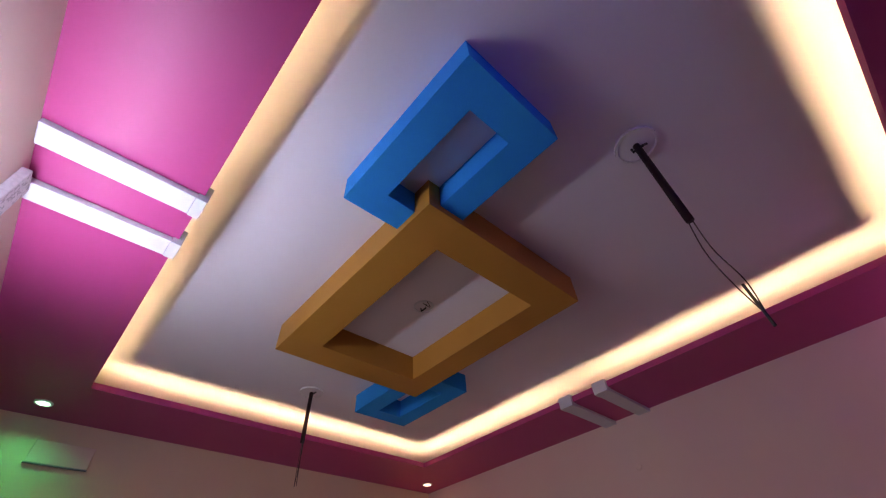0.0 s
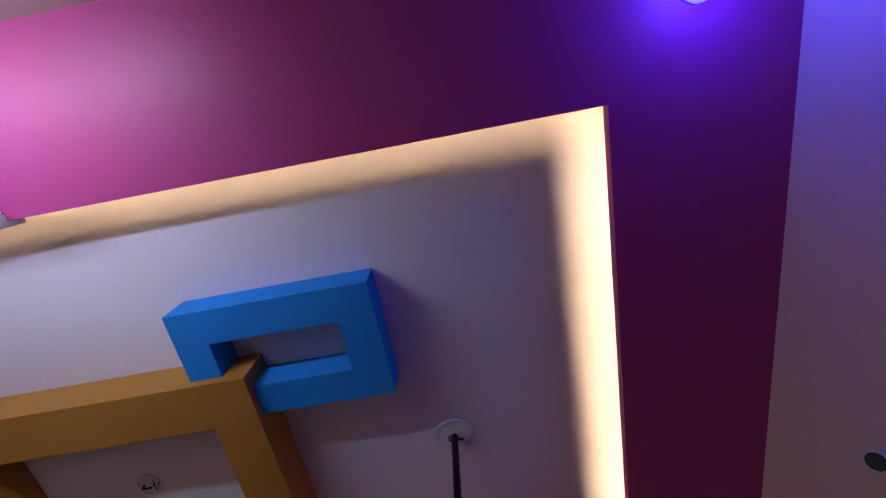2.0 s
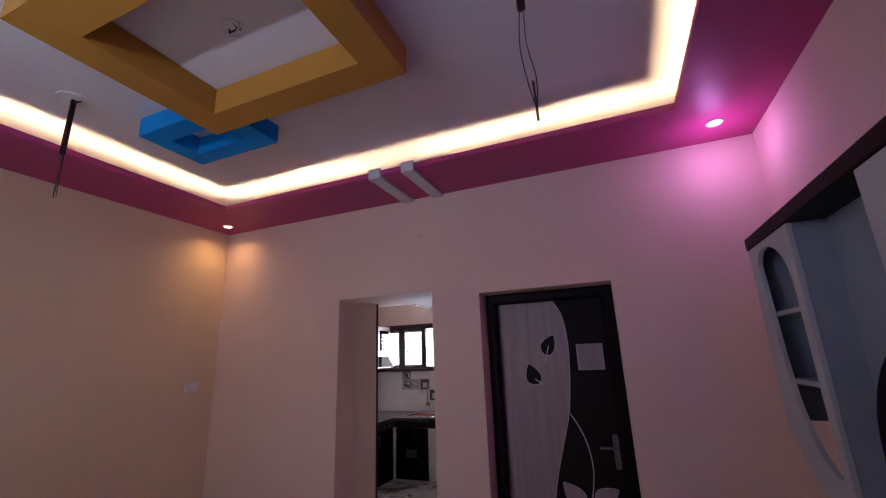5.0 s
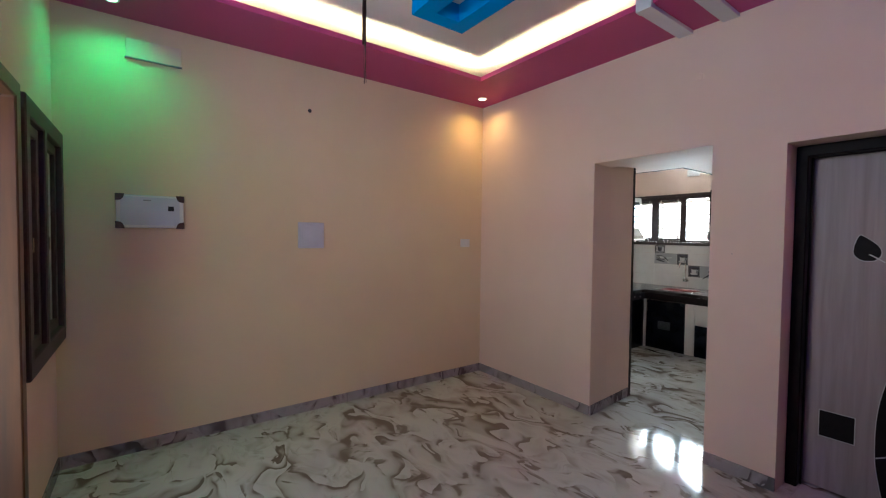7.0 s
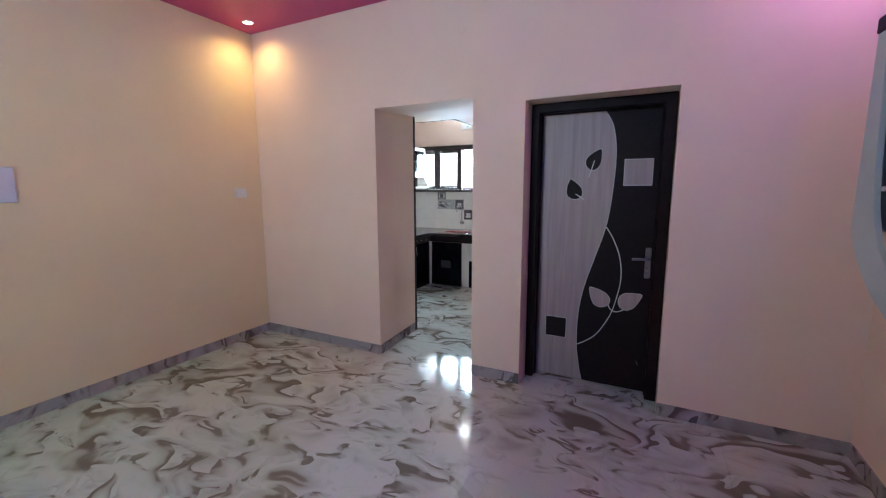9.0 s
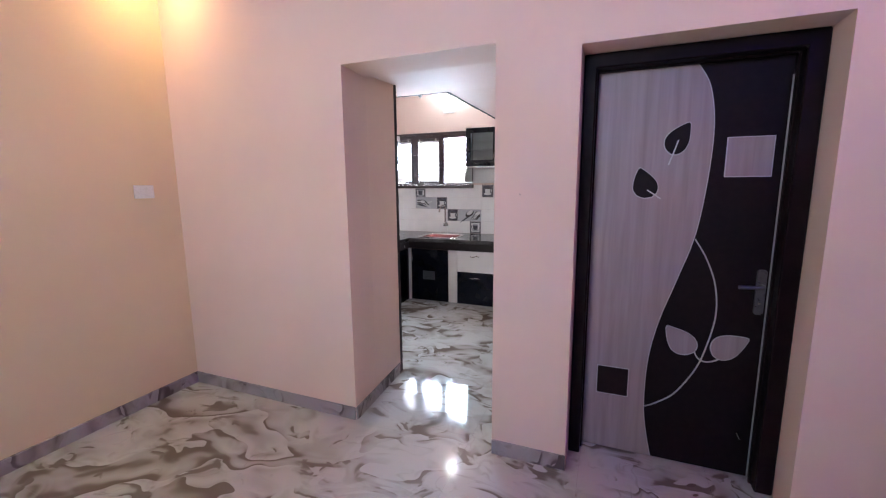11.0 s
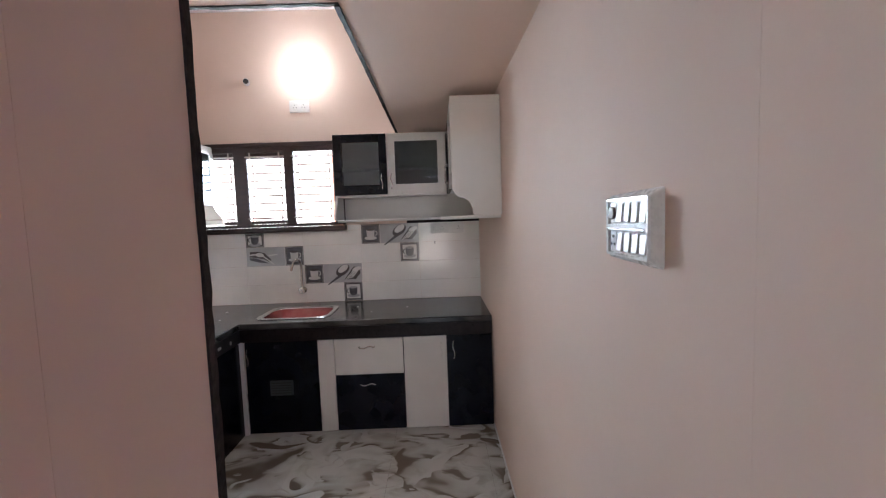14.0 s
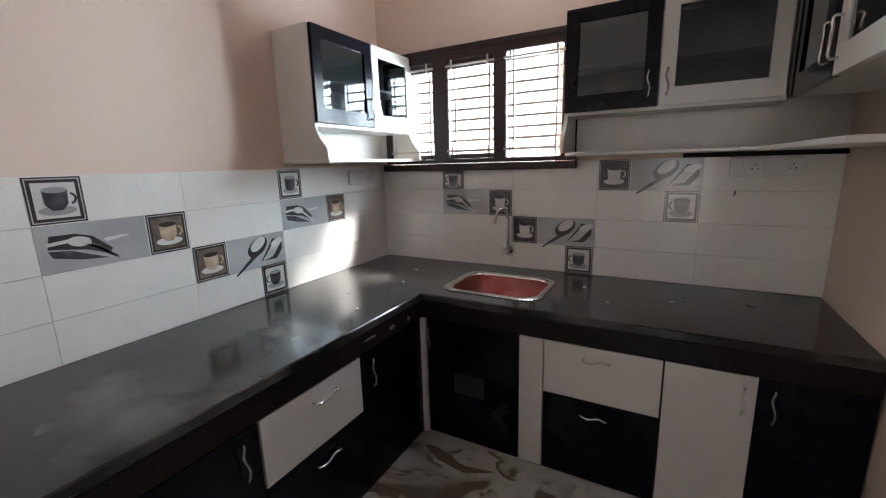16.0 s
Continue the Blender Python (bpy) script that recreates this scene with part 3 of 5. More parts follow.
t = thing("tube_light", (2.25, HB, TUBE_Z), "slim white wall tube light above the front wall", "tube light")
part("housing", box(1.65, HB + 0.001, TUBE_Z - 0.03, 2.85, HB + 0.035, TUBE_Z + 0.03, 0.006), PLASTIC, t)
part("tube", tube([(1.68, HB + 0.055, TUBE_Z), (2.82, HB + 0.055, TUBE_Z)], 0.014, 12), glow("tube_phosphor", (0.85, 0.92, 1.0), 6.0), t, "glowing tube", True)
for x in (1.665, 2.835):
    part("end_cap", box(x - 0.015, HB + 0.03, TUBE_Z - 0.02, x + 0.015, HB + 0.075, TUBE_Z + 0.02, 0.004), PLASTIC, t)
tagged(part("cable_casing", box(2.08, HB + 0.001, TUBE_Z + 0.034, 2.18, HB + 0.03, 2.87, 0.004), PLASTIC), "white plastic casing on the wall below the border", "cable casing")


PLAN["shift"] = KITCHEN_SHIFT
# ---- kitchen counter and cabinets ----
CT = 0.793          # top of the counter
FY, FX = 2.625, 0.483   # fronts of the two runs
counter = thing("worktop", (0.6, 2.9, 0.66), "thick black granite kitchen worktop, dusty and L-shaped", "worktop")
part("top_slab", prism([(KL + 0.001, KF + 0.02), (FX, KF + 0.02), (FX, FY), (KR - 0.001, FY), (KR - 0.001, KB - 0.001), (KL + 0.001, KB - 0.001)], "z", 0.752, CT,
    [round_rect(0.555, 2.745, 1.045, 3.115, 0.07)], bevel=0.005), GRANITE, counter, "polished dusty top slab")
part("front_fascia", box(FX - 0.018, FY + 0.003, 0.662, KR - 0.001, FY + 0.021, 0.7515), DARKFASCIA, counter, "dark front board")
part("front_fascia", box(FX - 0.022, KF + 0.02, 0.662, FX - 0.003, FY + 0.0025, 0.7515), DARKFASCIA, counter, "dark front board")


def wavy_handle(a, b, out, parent, mat=None):
    """A bent strap handle from a to b, standing off by out."""
    a, b, out = Vector(a), Vector(b), Vector(out)
    side = (b - a).normalized().cross(out).normalized() * 0.006
    pts = curve_line([a, a + out, a.lerp(b, 0.3) + out * 1.15 + side, a.lerp(b, 0.7) + out * 0.95 - side, b + out, b], 6)
    return part("handle", tube(pts, 0.0045, 8), mat or SILVER, parent, "bent chrome handle", True)


def front(name, t, x0, x1, z0, z1, mat, label=""):
    return part(name, box(x0 + 0.0015, FY + 0.004, z0, x1 - 0.0015, FY + 0.024, z1, 0.0015), mat, t, label)


def base_unit(x0, x1, label):
    t = thing("base_cabinet", ((x0 + x1) / 2, (FY + KB) / 2, 0), label, "cabinet", "kitchen base cabinets")
    part("body", box(x0 + 0.002, FY + 0.025, 0.0, x1 - 0.002, KB - 0.002, 0.50, 0.0), DARKLAM, t)
    return t


t = base_unit(0.505, 1.01, "black base cabinet under the sink with a small vent")
d = front("door", t, 0.505, 1.01, 0.004, 0.658, NAVY, "glossy black door")
part("vent_plate", box(0.667, FY - 0.001, 0.276, 0.829, FY + 0.0035, 0.384, 0.001), VENTGREY, d, "small dark grey vent plate")
for k in range(5):
    part("slot", box(0.68, FY - 0.003, 0.292 + k * 0.018, 0.816, FY - 0.0012, 0.299 + k * 0.018), BLACK, d)
wavy_handle((0.53, FY + 0.004, 0.50), (0.53, FY + 0.004, 0.61), (0, -0.022, 0), d)
t = base_unit(1.01, 1.61, "base cabinet with a white drawer over a black drawer")
front("side_strip", t, 1.01, 1.125, 0.004, 0.658, OFFWHITE, "off-white filler strip")
d = front("drawer", t, 1.127, 1.606, 0.404, 0.658, OFFWHITE, "off-white drawer front")
wavy_handle((1.303, FY + 0.004, 0.602), (1.407, FY + 0.004, 0.602), (0, -0.022, 0), d)
d = front("drawer", t, 1.127, 1.606, 0.004, 0.40, NAVY, "glossy black drawer front")
wavy_handle((1.303, FY + 0.004, 0.338), (1.407, FY + 0.004, 0.335), (0, -0.022, 0), d)
t = base_unit(1.61, 1.913, "narrow base cabinet with an off-white door")
d = front("door", t, 1.61, 1.913, 0.004, 0.658, OFFWHITE)
wavy_handle((1.872, FY + 0.004, 0.51), (1.872, FY + 0.004, 0.61), (0, -0.022, 0), d, OFFWHITE)
t = base_unit(1.913, KR, "black base cabinet against the kitchen side wall")
d = front("door", t, 1.915, KR - 0.004, 0.004, 0.66, NAVY)
wavy_handle((1.96, FY + 0.004, 0.50), (1.96, FY + 0.004, 0.622), (0, -0.022, 0), d)

tagged(part("corner_strip", box(FX - 0.012, FY - 0.014, 0.0, FX + 0.02, FY + 0.004, 0.66, 0.001), OFFWHITE), "pale grey upright strip in the inner cabinet corner", "corner strip")


def left_unit(y0, y1, label):
    t = thing("base_cabinet", ((FX + KL) / 2, (y0 + y1) / 2, 0), label, "cabinet", "kitchen base cabinets")
    part("body", box(KL + 0.002, y0 + 0.002, 0, FX - 0.026, y1 - 0.002, 0.66), DARKLAM, t)
    return t


def left_front(name, t, y0, y1, z0, z1, mat, label=""):
    return part(name, box(FX - 0.025, y0 + 0.0015, z0, FX - 0.005, y1 - 0.0015, z1, 0.0015), mat, t, label)


t = left_unit(2.13, 2.61, "black base cabinet beside the inner corner")
d = left_front("door", t, 2.132, 2.61, 0.004, 0.656, NAVY)
wavy_handle((FX - 0.005, 2.19, 0.50), (FX - 0.005, 2.19, 0.62), (0.022, 0, 0), d)
t = left_unit(1.63, 2.13, "base cabinet with a white drawer over a black drawer")
d = left_front("drawer", t, 1.633, 2.128, 0.405, 0.656, OFFWHITE, "off-white drawer front")
wavy_handle((FX - 0.005, 1.855, 0.597), (FX - 0.005, 1.975, 0.597), (0.022, 0, 0), d)
d = left_front("drawer", t, 1.633, 2.128, 0.004, 0.402, NAVY, "glossy black drawer front")
wavy_handle((FX - 0.005, 1.843, 0.341), (FX - 0.005, 1.956, 0.341), (0.022, 0, 0), d)
t = left_unit(KF + 0.03, 1.63, "black base cabinet at the near end of the counter")
d = left_front("door", t, KF + 0.035, 1.628, 0.004, 0.656, NAVY)
wavy_handle((FX - 0.005, 1.56, 0.50), (FX - 0.005, 1.56, 0.62), (0.022, 0, 0), d)


# sink
def sink_bowl():
    bm = bmesh.new()
    rings = []
    for inset, z in ((-0.024, CT + 0.004), (-0.02, CT + 0.007), (0.004, CT + 0.006), (0.010, CT - 0.004), (0.022, CT - 0.12), (0.05, CT - 0.15)):
        rings.append([bm.verts.new((u, v, z)) for u, v in round_rect(0.555 + inset, 2.745 + inset, 1.045 - inset, 3.115 - inset, 0.085)])
    return bm, rings


bm, rings = sink_bowl()
for a, b in zip(rings[:4], rings[1:4]):
    for i in range(len(a)):
        bm.faces.new((a[i], a[(i + 1) % len(a)], b[(i + 1) % len(a)], b[i]))
for v in [v for r in rings[4:] for v in r]:
    bm.verts.remove(v)
t = thing("kitchen_sink", (0.80, 2.93, CT), "steel sink with red protective film let into the worktop", "sink")
part("rim", bm, SILVER, t, "pale steel rim", True)
bm, rings = sink_bowl()
for a, b in zip(rings[3:], rings[4:]):
    for i in range(len(a)):
        bm.faces.new((a[i], a[(i + 1) % len(a)], b[(i + 1) % len(a)], b[i]))
bm.faces.new(rings[-1])
for v in [v for r in rings[:3] for v in r]:
    bm.verts.remove(v)
part("bowl", bm, STEELRED, t, "bowl still covered in red film", True)
part("drain", lathe([(0.0, 0.002), (0.035, 0.002), (0.04, 0.0), (0.0, 0.0)], (0.80, 2.93, CT - 0.1495)), SILVER, t)

# crumbs of plaster left on the worktop
for k, (x, y, r) in enumerate(((0.20, 3.02, 0.012), (0.28, 2.76, 0.009), (0.12, 2.48, 0.008), (0.33, 2.30, 0.010), (1.22, 3.06, 0.010), (1.36, 2.86, 0.008), (1.62, 2.98, 0.011))):
    bm = bmesh.new()
    bmesh.ops.create_icosphere(bm, subdivisions=1, radius=r, matrix=pose(x, y, CT + r * 0.35, 20 * k, 13 * k, 50 * k))
    for v in bm.verts:
        v.co.z = max(CT + 0.0004, CT + (v.co.z - CT) * 0.6)
    tagged(part("plaster_crumb", bm, TILEPALE), "small white crumb of plaster on the worktop", "crumb", "crumbs on the worktop")

# pale plaster smears on the dark front board near the inner corner
for y, z, w, h in ((2.36, 0.705, 0.05, 0.030), (2.20, 0.715, 0.10, 0.012), (2.50, 0.70, 0.03, 0.035)):
    rng = random.Random(int(y * 100))
    ring = [(y + w / 2 * math.cos(a) * rng.uniform(0.6, 1.0), z + h / 2 * math.sin(a) * rng.uniform(0.6, 1.0)) for a in [math.tau * i / 12 for i in range(12)]]
    part("plaster_smear", prism(ring, "x", FX - 0.0029, FX - 0.0015), GROUT, counter, "pale smear of dried plaster")

# tap on the wall
t = thing("water_tap", (0.712, KB, 0.90), "chrome swan-neck wall tap over the sink", "tap")
part("flange", lathe([(0.0, 0.0), (0.028, 0.0), (0.024, -0.014), (0.0, -0.014)], (0.712, KB - 0.012, 0.905), "y"), SILVER, t, smooth=True)
part("valve", tube([(0.712, KB - 0.02, 0.905), (0.712, KB - 0.07, 0.905)], 0.016, 12), SILVER, t, smooth=True)
part("lever", box(0.69, KB - 0.078, 0.885, 0.734, KB - 0.066, 0.93, 0.003), SILVER, t)
part("spout", tube(curve_line([(0.712, KB - 0.055, 0.91), (0.712, KB - 0.056, 1.02), (0.713, KB - 0.06, 1.13), (0.70, KB - 0.085, 1.172), (0.675, KB - 0.115, 1.16), (0.662, KB - 0.13, 1.115), (0.656, KB - 0.135, 1.085)]), 0.0105, 10), SILVER, t, smooth=True)

# ---- wall tiles ----
ROWS = [CT + 0.001, 0.956, 1.119, 1.282, 1.447]
COLS_BACK = [KL, 0.241, 0.727, 1.218, 1.717, KR]
COLS_LEFT = [KF + 0.01, 1.41, 1.906, 2.40, 2.895, KB - 0.008]
TH = 0.008


def put_on(wall, u0, v0, u1, v1, depth, thick, shape=None):
    """A piece standing proud of the back wall (u is x) or of the left wall (u is y)."""
    outline = shape or rect(u0, v0, u1, v1)
    if wall == "back":
        return prism(outline, "y", KB - depth, KB - depth - thick)
    return prism(outline, "x", KL + depth, KL + depth + thick)


def ring_shape(cu, cv, ru, rv, n=16, a0=0.0, a1=math.tau):
    return [(cu + ru * math.cos(a0 + (a1 - a0) * i / n), cv + rv * math.sin(a0 + (a1 - a0) * i / n)) for i in range(n if a1 - a0 > 6.2 else n + 1)]


def cup_square(wall, parent, u0, v0, u1, v1, style, mirror=1):
    """Printed square: dark border, pale field and a cup."""
    w, h = u1 - u0, v1 - v0
    sq = part("decor_tile", put_on(wall, u0 + 0.001, v0 + 0.001, u1 - 0.001, v1 - 0.001, TH, 0.0006), TILEDARK, parent, "dark bordered printed square with a cup")
    if style == "dark":
        part("field", put_on(wall, 0, 0, 0, 0, TH + 0.0006, 0.0004, rect(u0 + 0.017, v0 + 0.017, u1 - 0.017, v1 - 0.017)), TILEINK, sq)
        cup, plate = TILEPALE, TILEPALE
    elif style == "brown":
        part("field", put_on(wall, 0, 0, 0, 0, TH + 0.0006, 0.0004, rect(u0 + 0.017, v0 + 0.017, u1 - 0.017, v1 - 0.017)), COFFEE, sq)
        cup, plate = CUPCREAM, TILEPALE
    else:
        part("field", put_on(wall, 0, 0, 0, 0, TH + 0.0006, 0.0004, rect(u0 + 0.02, v0 + 0.02, u1 - 0.02, v1 - 0.02)), TILEPALE, sq)
        cup, plate = TILEINK, GREYPLASTIC
    part("border_line", prism(rect(u0 + 0.006, v0 + 0.006, u1 - 0.006, v1 - 0.006), "y", KB - TH - 0.0006, KB - TH - 0.001, [rect(u0 + 0.0095, v0 + 0.0095, u1 - 0.0095, v1 - 0.0095)]) if wall == "back" else
         prism(rect(u0 + 0.006, v0 + 0.006, u1 - 0.006, v1 - 0.006), "x", KL + TH + 0.0006, KL + TH + 0.001, [rect(u0 + 0.0095, v0 + 0.0095, u1 - 0.0095, v1 - 0.0095)]), TILEGREY, sq)
    cu, cv = (u0 + u1) / 2, (v0 + v1) / 2
    s = w / 0.135
    part("saucer", put_on(wall, 0, 0, 0, 0, TH + 0.001, 0.0003, ring_shape(cu, cv - 0.03 * s, 0.045 * s, 0.014 * s)), plate, sq)
    body = [(cu - 0.030 * s, cv + 0.030 * s), (cu - 0.027 * s, cv - 0.012 * s), (cu - 0.012 * s, cv - 0.030 * s), (cu + 0.012 * s, cv - 0.030 * s), (cu + 0.027 * s, cv - 0.012 * s), (cu + 0.030 * s, cv + 0.030 * s)]
    part("cup", put_on(wall, 0, 0, 0, 0, TH + 0.0013, 0.0003, body), cup, sq)
    part("cup_mouth", put_on(wall, 0, 0, 0, 0, TH + 0.0016, 0.0003, ring_shape(cu, cv + 0.030 * s, 0.030 * s, 0.009 * s)), GREYPLASTIC if style in ("pale", "grey") else TILEDARK, sq)
    ear = ring_shape(cu + mirror * 0.034 * s, cv + 0.004 * s, 0.016 * s, 0.018 * s, 10, -1.5, 1.5)
    ear += [(cu + mirror * 0.034 * s + (p - cu - mirror * 0.034 * s) * 0.6, cv + 0.004 * s + (q - cv - 0.004 * s) * 0.6) for p, q in ear[::-1]]
    if mirror < 0:
        ear = [(2 * (cu + mirror * 0.034 * s) - p, q) for p, q in ear]
    part("cup_ear", put_on(wall, 0, 0, 0, 0, TH + 0.0013, 0.0003, ear), cup, sq)
    return sq


def utensil_strip(wall, parent, u0, v0, u1, v1, spoon):
    """Printed grey strip with a fork, or with a spoon and fork, lying slantwise."""
    st = part("decor_strip", put_on(wall, u0 + 0.001, v0 + 0.001, u1 - 0.001, v1 - 0.001, TH, 0.0006), TILEGREY, parent, "grey printed strip with cutlery")
    cu, cv = (u0 + u1) / 2, (v0 + v1) / 2

    def slant(shape, du, dv, turn):
        c, s = math.cos(turn), math.sin(turn)
        return [(cu + du + p * c - q * s, cv + dv + p * s + q * c) for p, q in shape]

    def ink(name, shape, layer, mat):
        part(name, put_on(wall, 0, 0, 0, 0, TH + 0.0006 + 0.0003 * layer, 0.0003, shape), mat, st)

    if spoon:
        ink("spoon_stem", slant([(-0.15, -0.004), (0.0, -0.012), (0.0, 0.012), (-0.15, 0.004)], -0.01, -0.012, 0.62), 0, TILEINK)
        ink("spoon_bowl", slant(ring_shape(0, 0, 0.066, 0.040), 0.0, 0.024, 0.6), 1, TILEDARK)
        ink("spoon_shine", slant(ring_shape(0.010, 0.009, 0.050, 0.026), 0.0, 0.024, 0.6), 2, TILEPALE)
        ink("fork_shade", slant([(-0.075, -0.045), (0.02, -0.06), (0.065, -0.02), (0.075, 0.035), (0.02, 0.05)], 0.08, 0.0, 0.15), 0, TILEDARK)
        for k in range(4):
            ink("fork_tine", slant(rect(-0.045, -0.0035, 0.05, 0.0035), 0.055 + 0.017 * k, -0.022 + 0.004 * k, 0.85), 1, TILEPALE)
        ink("fork_neck", slant(ring_shape(0, 0, 0.04, 0.018), 0.118, 0.03, 0.35), 2, TILEPALE)
    else:
        ink("fork_shade", slant([(-0.09, 0.035), (-0.02, 0.035), (0.03, 0.02), (0.085, -0.035), (0.07, -0.055), (0.02, -0.03), (-0.03, -0.02), (-0.10, -0.01)], -0.04, 0.01, 0.0), 0, TILEDARK)
        ink("fork_gleam", slant([(-0.11, -0.006), (-0.05, -0.012), (0.06, -0.058), (-0.02, -0.05), (-0.10, -0.03)], -0.03, 0.0, 0.0), 1, TILEINK)
        for k in range(4):
            ink("fork_tine", slant(rect(-0.01, -0.004, 0.095, 0.004), -0.045 + 0.013 * k, 0.006 - 0.008 * k + 0.012, -0.62 - 0.03 * k), 2, TILEPALE)
        ink("fork_neck", slant(ring_shape(0, 0, 0.035, 0.018), -0.05, 0.016, -0.15), 3, TILEPALE)
        ink("fork_stem", slant(rect(-0.06, -0.006, 0.0, 0.006), -0.08, 0.022, 0.1), 2, TILEPALE)
        ink("leaf_tip", slant([(-0.01, 0.005), (0.06, 0.012), (0.075, 0.004), (0.0, -0.008)], 0.03, 0.01, 0.0), 1, TILEPALE)
    return st


def embossed(wall, parent, u0, v0, u1, v1):
    """Faint raised lettering-like scrolls pressed into a tile."""
    n = int((u1 - u0) / 0.045)
    for k in range(n):
        cu = u0 + (k + 0.5) * (u1 - u0) / n
        arc = ring_shape(cu, (v0 + v1) / 2 + (0.03 if k % 2 else -0.015), 0.015, 0.02, 8, 0.3, 4.6)
        arc += [(cu + (p - cu) * 0.6, q) for p, q in arc[::-1]]
        part("relief", put_on(wall, 0, 0, 0, 0, TH, 0.0012, arc), TILE, parent)


for wall, cols in (("back", COLS_BACK), ("left", COLS_LEFT)):
    host = bpy.data.objects["wall_kitchen_" + wall]
    for c, (u0, u1) in enumerate(zip(cols, cols[1:])):
        for r, (v0, v1) in enumerate(zip(ROWS, ROWS[1:])):
            top = v1
            if wall == "back" and r == 3 and u0 < WX1 - 0.02:
                top = 1.403
                if u1 > WX1 + 0.02:
                    part("tile", put_on(wall, WX1 + 0.012, 1.404, u1 - 0.0008, v1, 0.0, TH), TILE, host)
            part("tile", put_on(wall, u0 + 0.0008, v0 + 0.0008, u1 - 0.0008, top - 0.0008, 0.0, TH), TILE, host)
host = bpy.data.objects["wall_kitchen_back"]
S = 0.156
cup_square("back", host, 0.241, 1.282, 0.241 + S, 1.402, "grey", -1)
utensil_strip("back", host, 0.241, 1.119, 0.566, 1.282, False)
cup_square("back", host, 0.568, 1.119, 0.725, 1.282, "dark")
cup_square("back", host, 0.729, 0.956, 0.886, 1.119, "dark", 1)
utensil_strip("back", host, 0.887, 0.956, 1.217, 1.119, True)
cup_square("back", host, 1.056, ROWS[0], 1.214, 0.956, "pale", -1)
cup_square("back", host, 1.225, 1.282, 1.384, 1.447, "dark", 1)
utensil_strip("back", host, 1.386, 1.282, 1.715, 1.447, True)
cup_square("back", host, 1.553, 1.119, 1.713, 1.282, "pale", -1)
embossed("back", host, 1.24, 1.14, 1.54, 1.27)
embossed("back", host, 0.745, ROWS[0] + 0.02, 1.04, 0.94)
host = bpy.data.objects["wall_kitchen_left"]
for y in (1.41, 2.40):
    cup_square("left", host, y, 1.285, y + S, 1.444, "grey", 1)
    utensil_strip("left", host, y, 1.119, y + 0.335, 1.282, False)
    cup_square("left", host, y + 0.336, 1.119, y + 0.492, 1.282, "brown")
    embossed("left", host, y + 0.17, 1.30, y + 0.47, 1.43)
cup_square("left", host, 1.908, 0.956, 2.066, 1.119, "brown", 1)
utensil_strip("left", host, 2.068, 0.956, 2.398, 1.119, True)
cup_square("left", host, 2.24, ROWS[0], 2.396, 0.956, "pale", -1)
embossed("left", host, 1.92, ROWS[0] + 0.02, 2.23, 0.94)


# ---- kitchen wall cabinets ----
def flat_curve(points, n=5):
    return [(p.x, p.y) for p in curve_line([Vector((a, b, 0)) for a, b in points], n)]


def end_board(u_wall, u_front, z0, z1, z2, reach):
    """Outline of an end board: full depth above z1, sweeping out by reach to the shelf at z0."""
    sweep = flat_curve([(u_front, z1), (u_front + 0.05 * reach, z1 - 0.03), (u_front + 0.45 * reach, z1 - 0.085), (u_front + 0.92 * reach, z1 - 0.125), (u_front + reach, z0 + 0.02)])
    return [(u_wall, z2), (u_front, z2)] + sweep + [(u_front + reach, z0), (u_wall, z0)]


def glazed_door(parent, wall, u0, u1, z0, z1, face, mat, words, handle_u):
    """A framed glass door. wall: 'y' faces -y, '+x' faces +x, '-x' faces -x."""
    w = 0.062
    hole = [rect(u0 + w, z0 + w + 0.015, u1 - w, z1 - w)]
    outline = rect(u0 + 0.0015, z0, u1 - 0.0015, z1)
    if wall == "y":
        d = part("door", prism(outline, "y", face, face + 0.02, hole, bevel=0.002), mat, parent, words)
        pane = prism(rect(u0 + w - 0.006, z0 + w + 0.009, u1 - w + 0.006, z1 - w + 0.006), "y", face + 0.008, face + 0.012)
        a, b, out = (handle_u, face, z0 + 0.045), (handle_u, face, z0 + 0.155), (0, -0.022, 0)
    else:
        s = 1 if wall == "+x" else -1
        d = part("door", prism(outline, "x", face, face - s * 0.02, hole, bevel=0.002), mat, parent, words)
        pane = prism(rect(u0 + w - 0.006, z0 + w + 0.009, u1 - w + 0.006, z1 - w + 0.006), "x", face - s * 0.008, face - s * 0.012)
        a, b, out = (face, handle_u, z0 + 0.045), (face, handle_u, z0 + 0.155), (s * 0.022, 0, 0)
    p = part("pane", pane, GLASS, d, "tinted glass pane")
    wavy_handle(a, b, out, d)
    return d


# left wall: front in the plane x = CFX
CFX, CZ0, CZ1, CZ2 = 0.0, 1.487, 1.668, 2.13
t = thing("wall_cabinet", (KL, 2.91, CZ0), "white wall cabinet with two glazed doors over an open shelf", "wall cabinet", "kitchen wall cabinets")
for y in (2.46, KB - 0.02):
    part("end_board", prism(end_board(KL + 0.001, CFX - 0.002, CZ0, CZ1, CZ2, 0.075), "y", y, y + 0.018, bevel=0.001), CABWHITE, t)
part("back_board", box(KL + 0.0005, 2.479, CZ0, KL + 0.008, KB - 0.021, CZ2 - 0.02), CABWHITE, t)
part("top_board", box(KL + 0.001, 2.4785, CZ2 - 0.018, CFX - 0.002, KB - 0.0205, CZ2), CABWHITE, t)
part("floor_board", box(KL + 0.009, 2.4785, CZ1 - 0.016, CFX - 0.003, KB - 0.0205, CZ1), CABWHITE, t)
part("middle_shelf", box(KL + 0.009, 2.4785, 1.89, CFX - 0.03, KB - 0.0205, 1.905), CABWHITE, t)
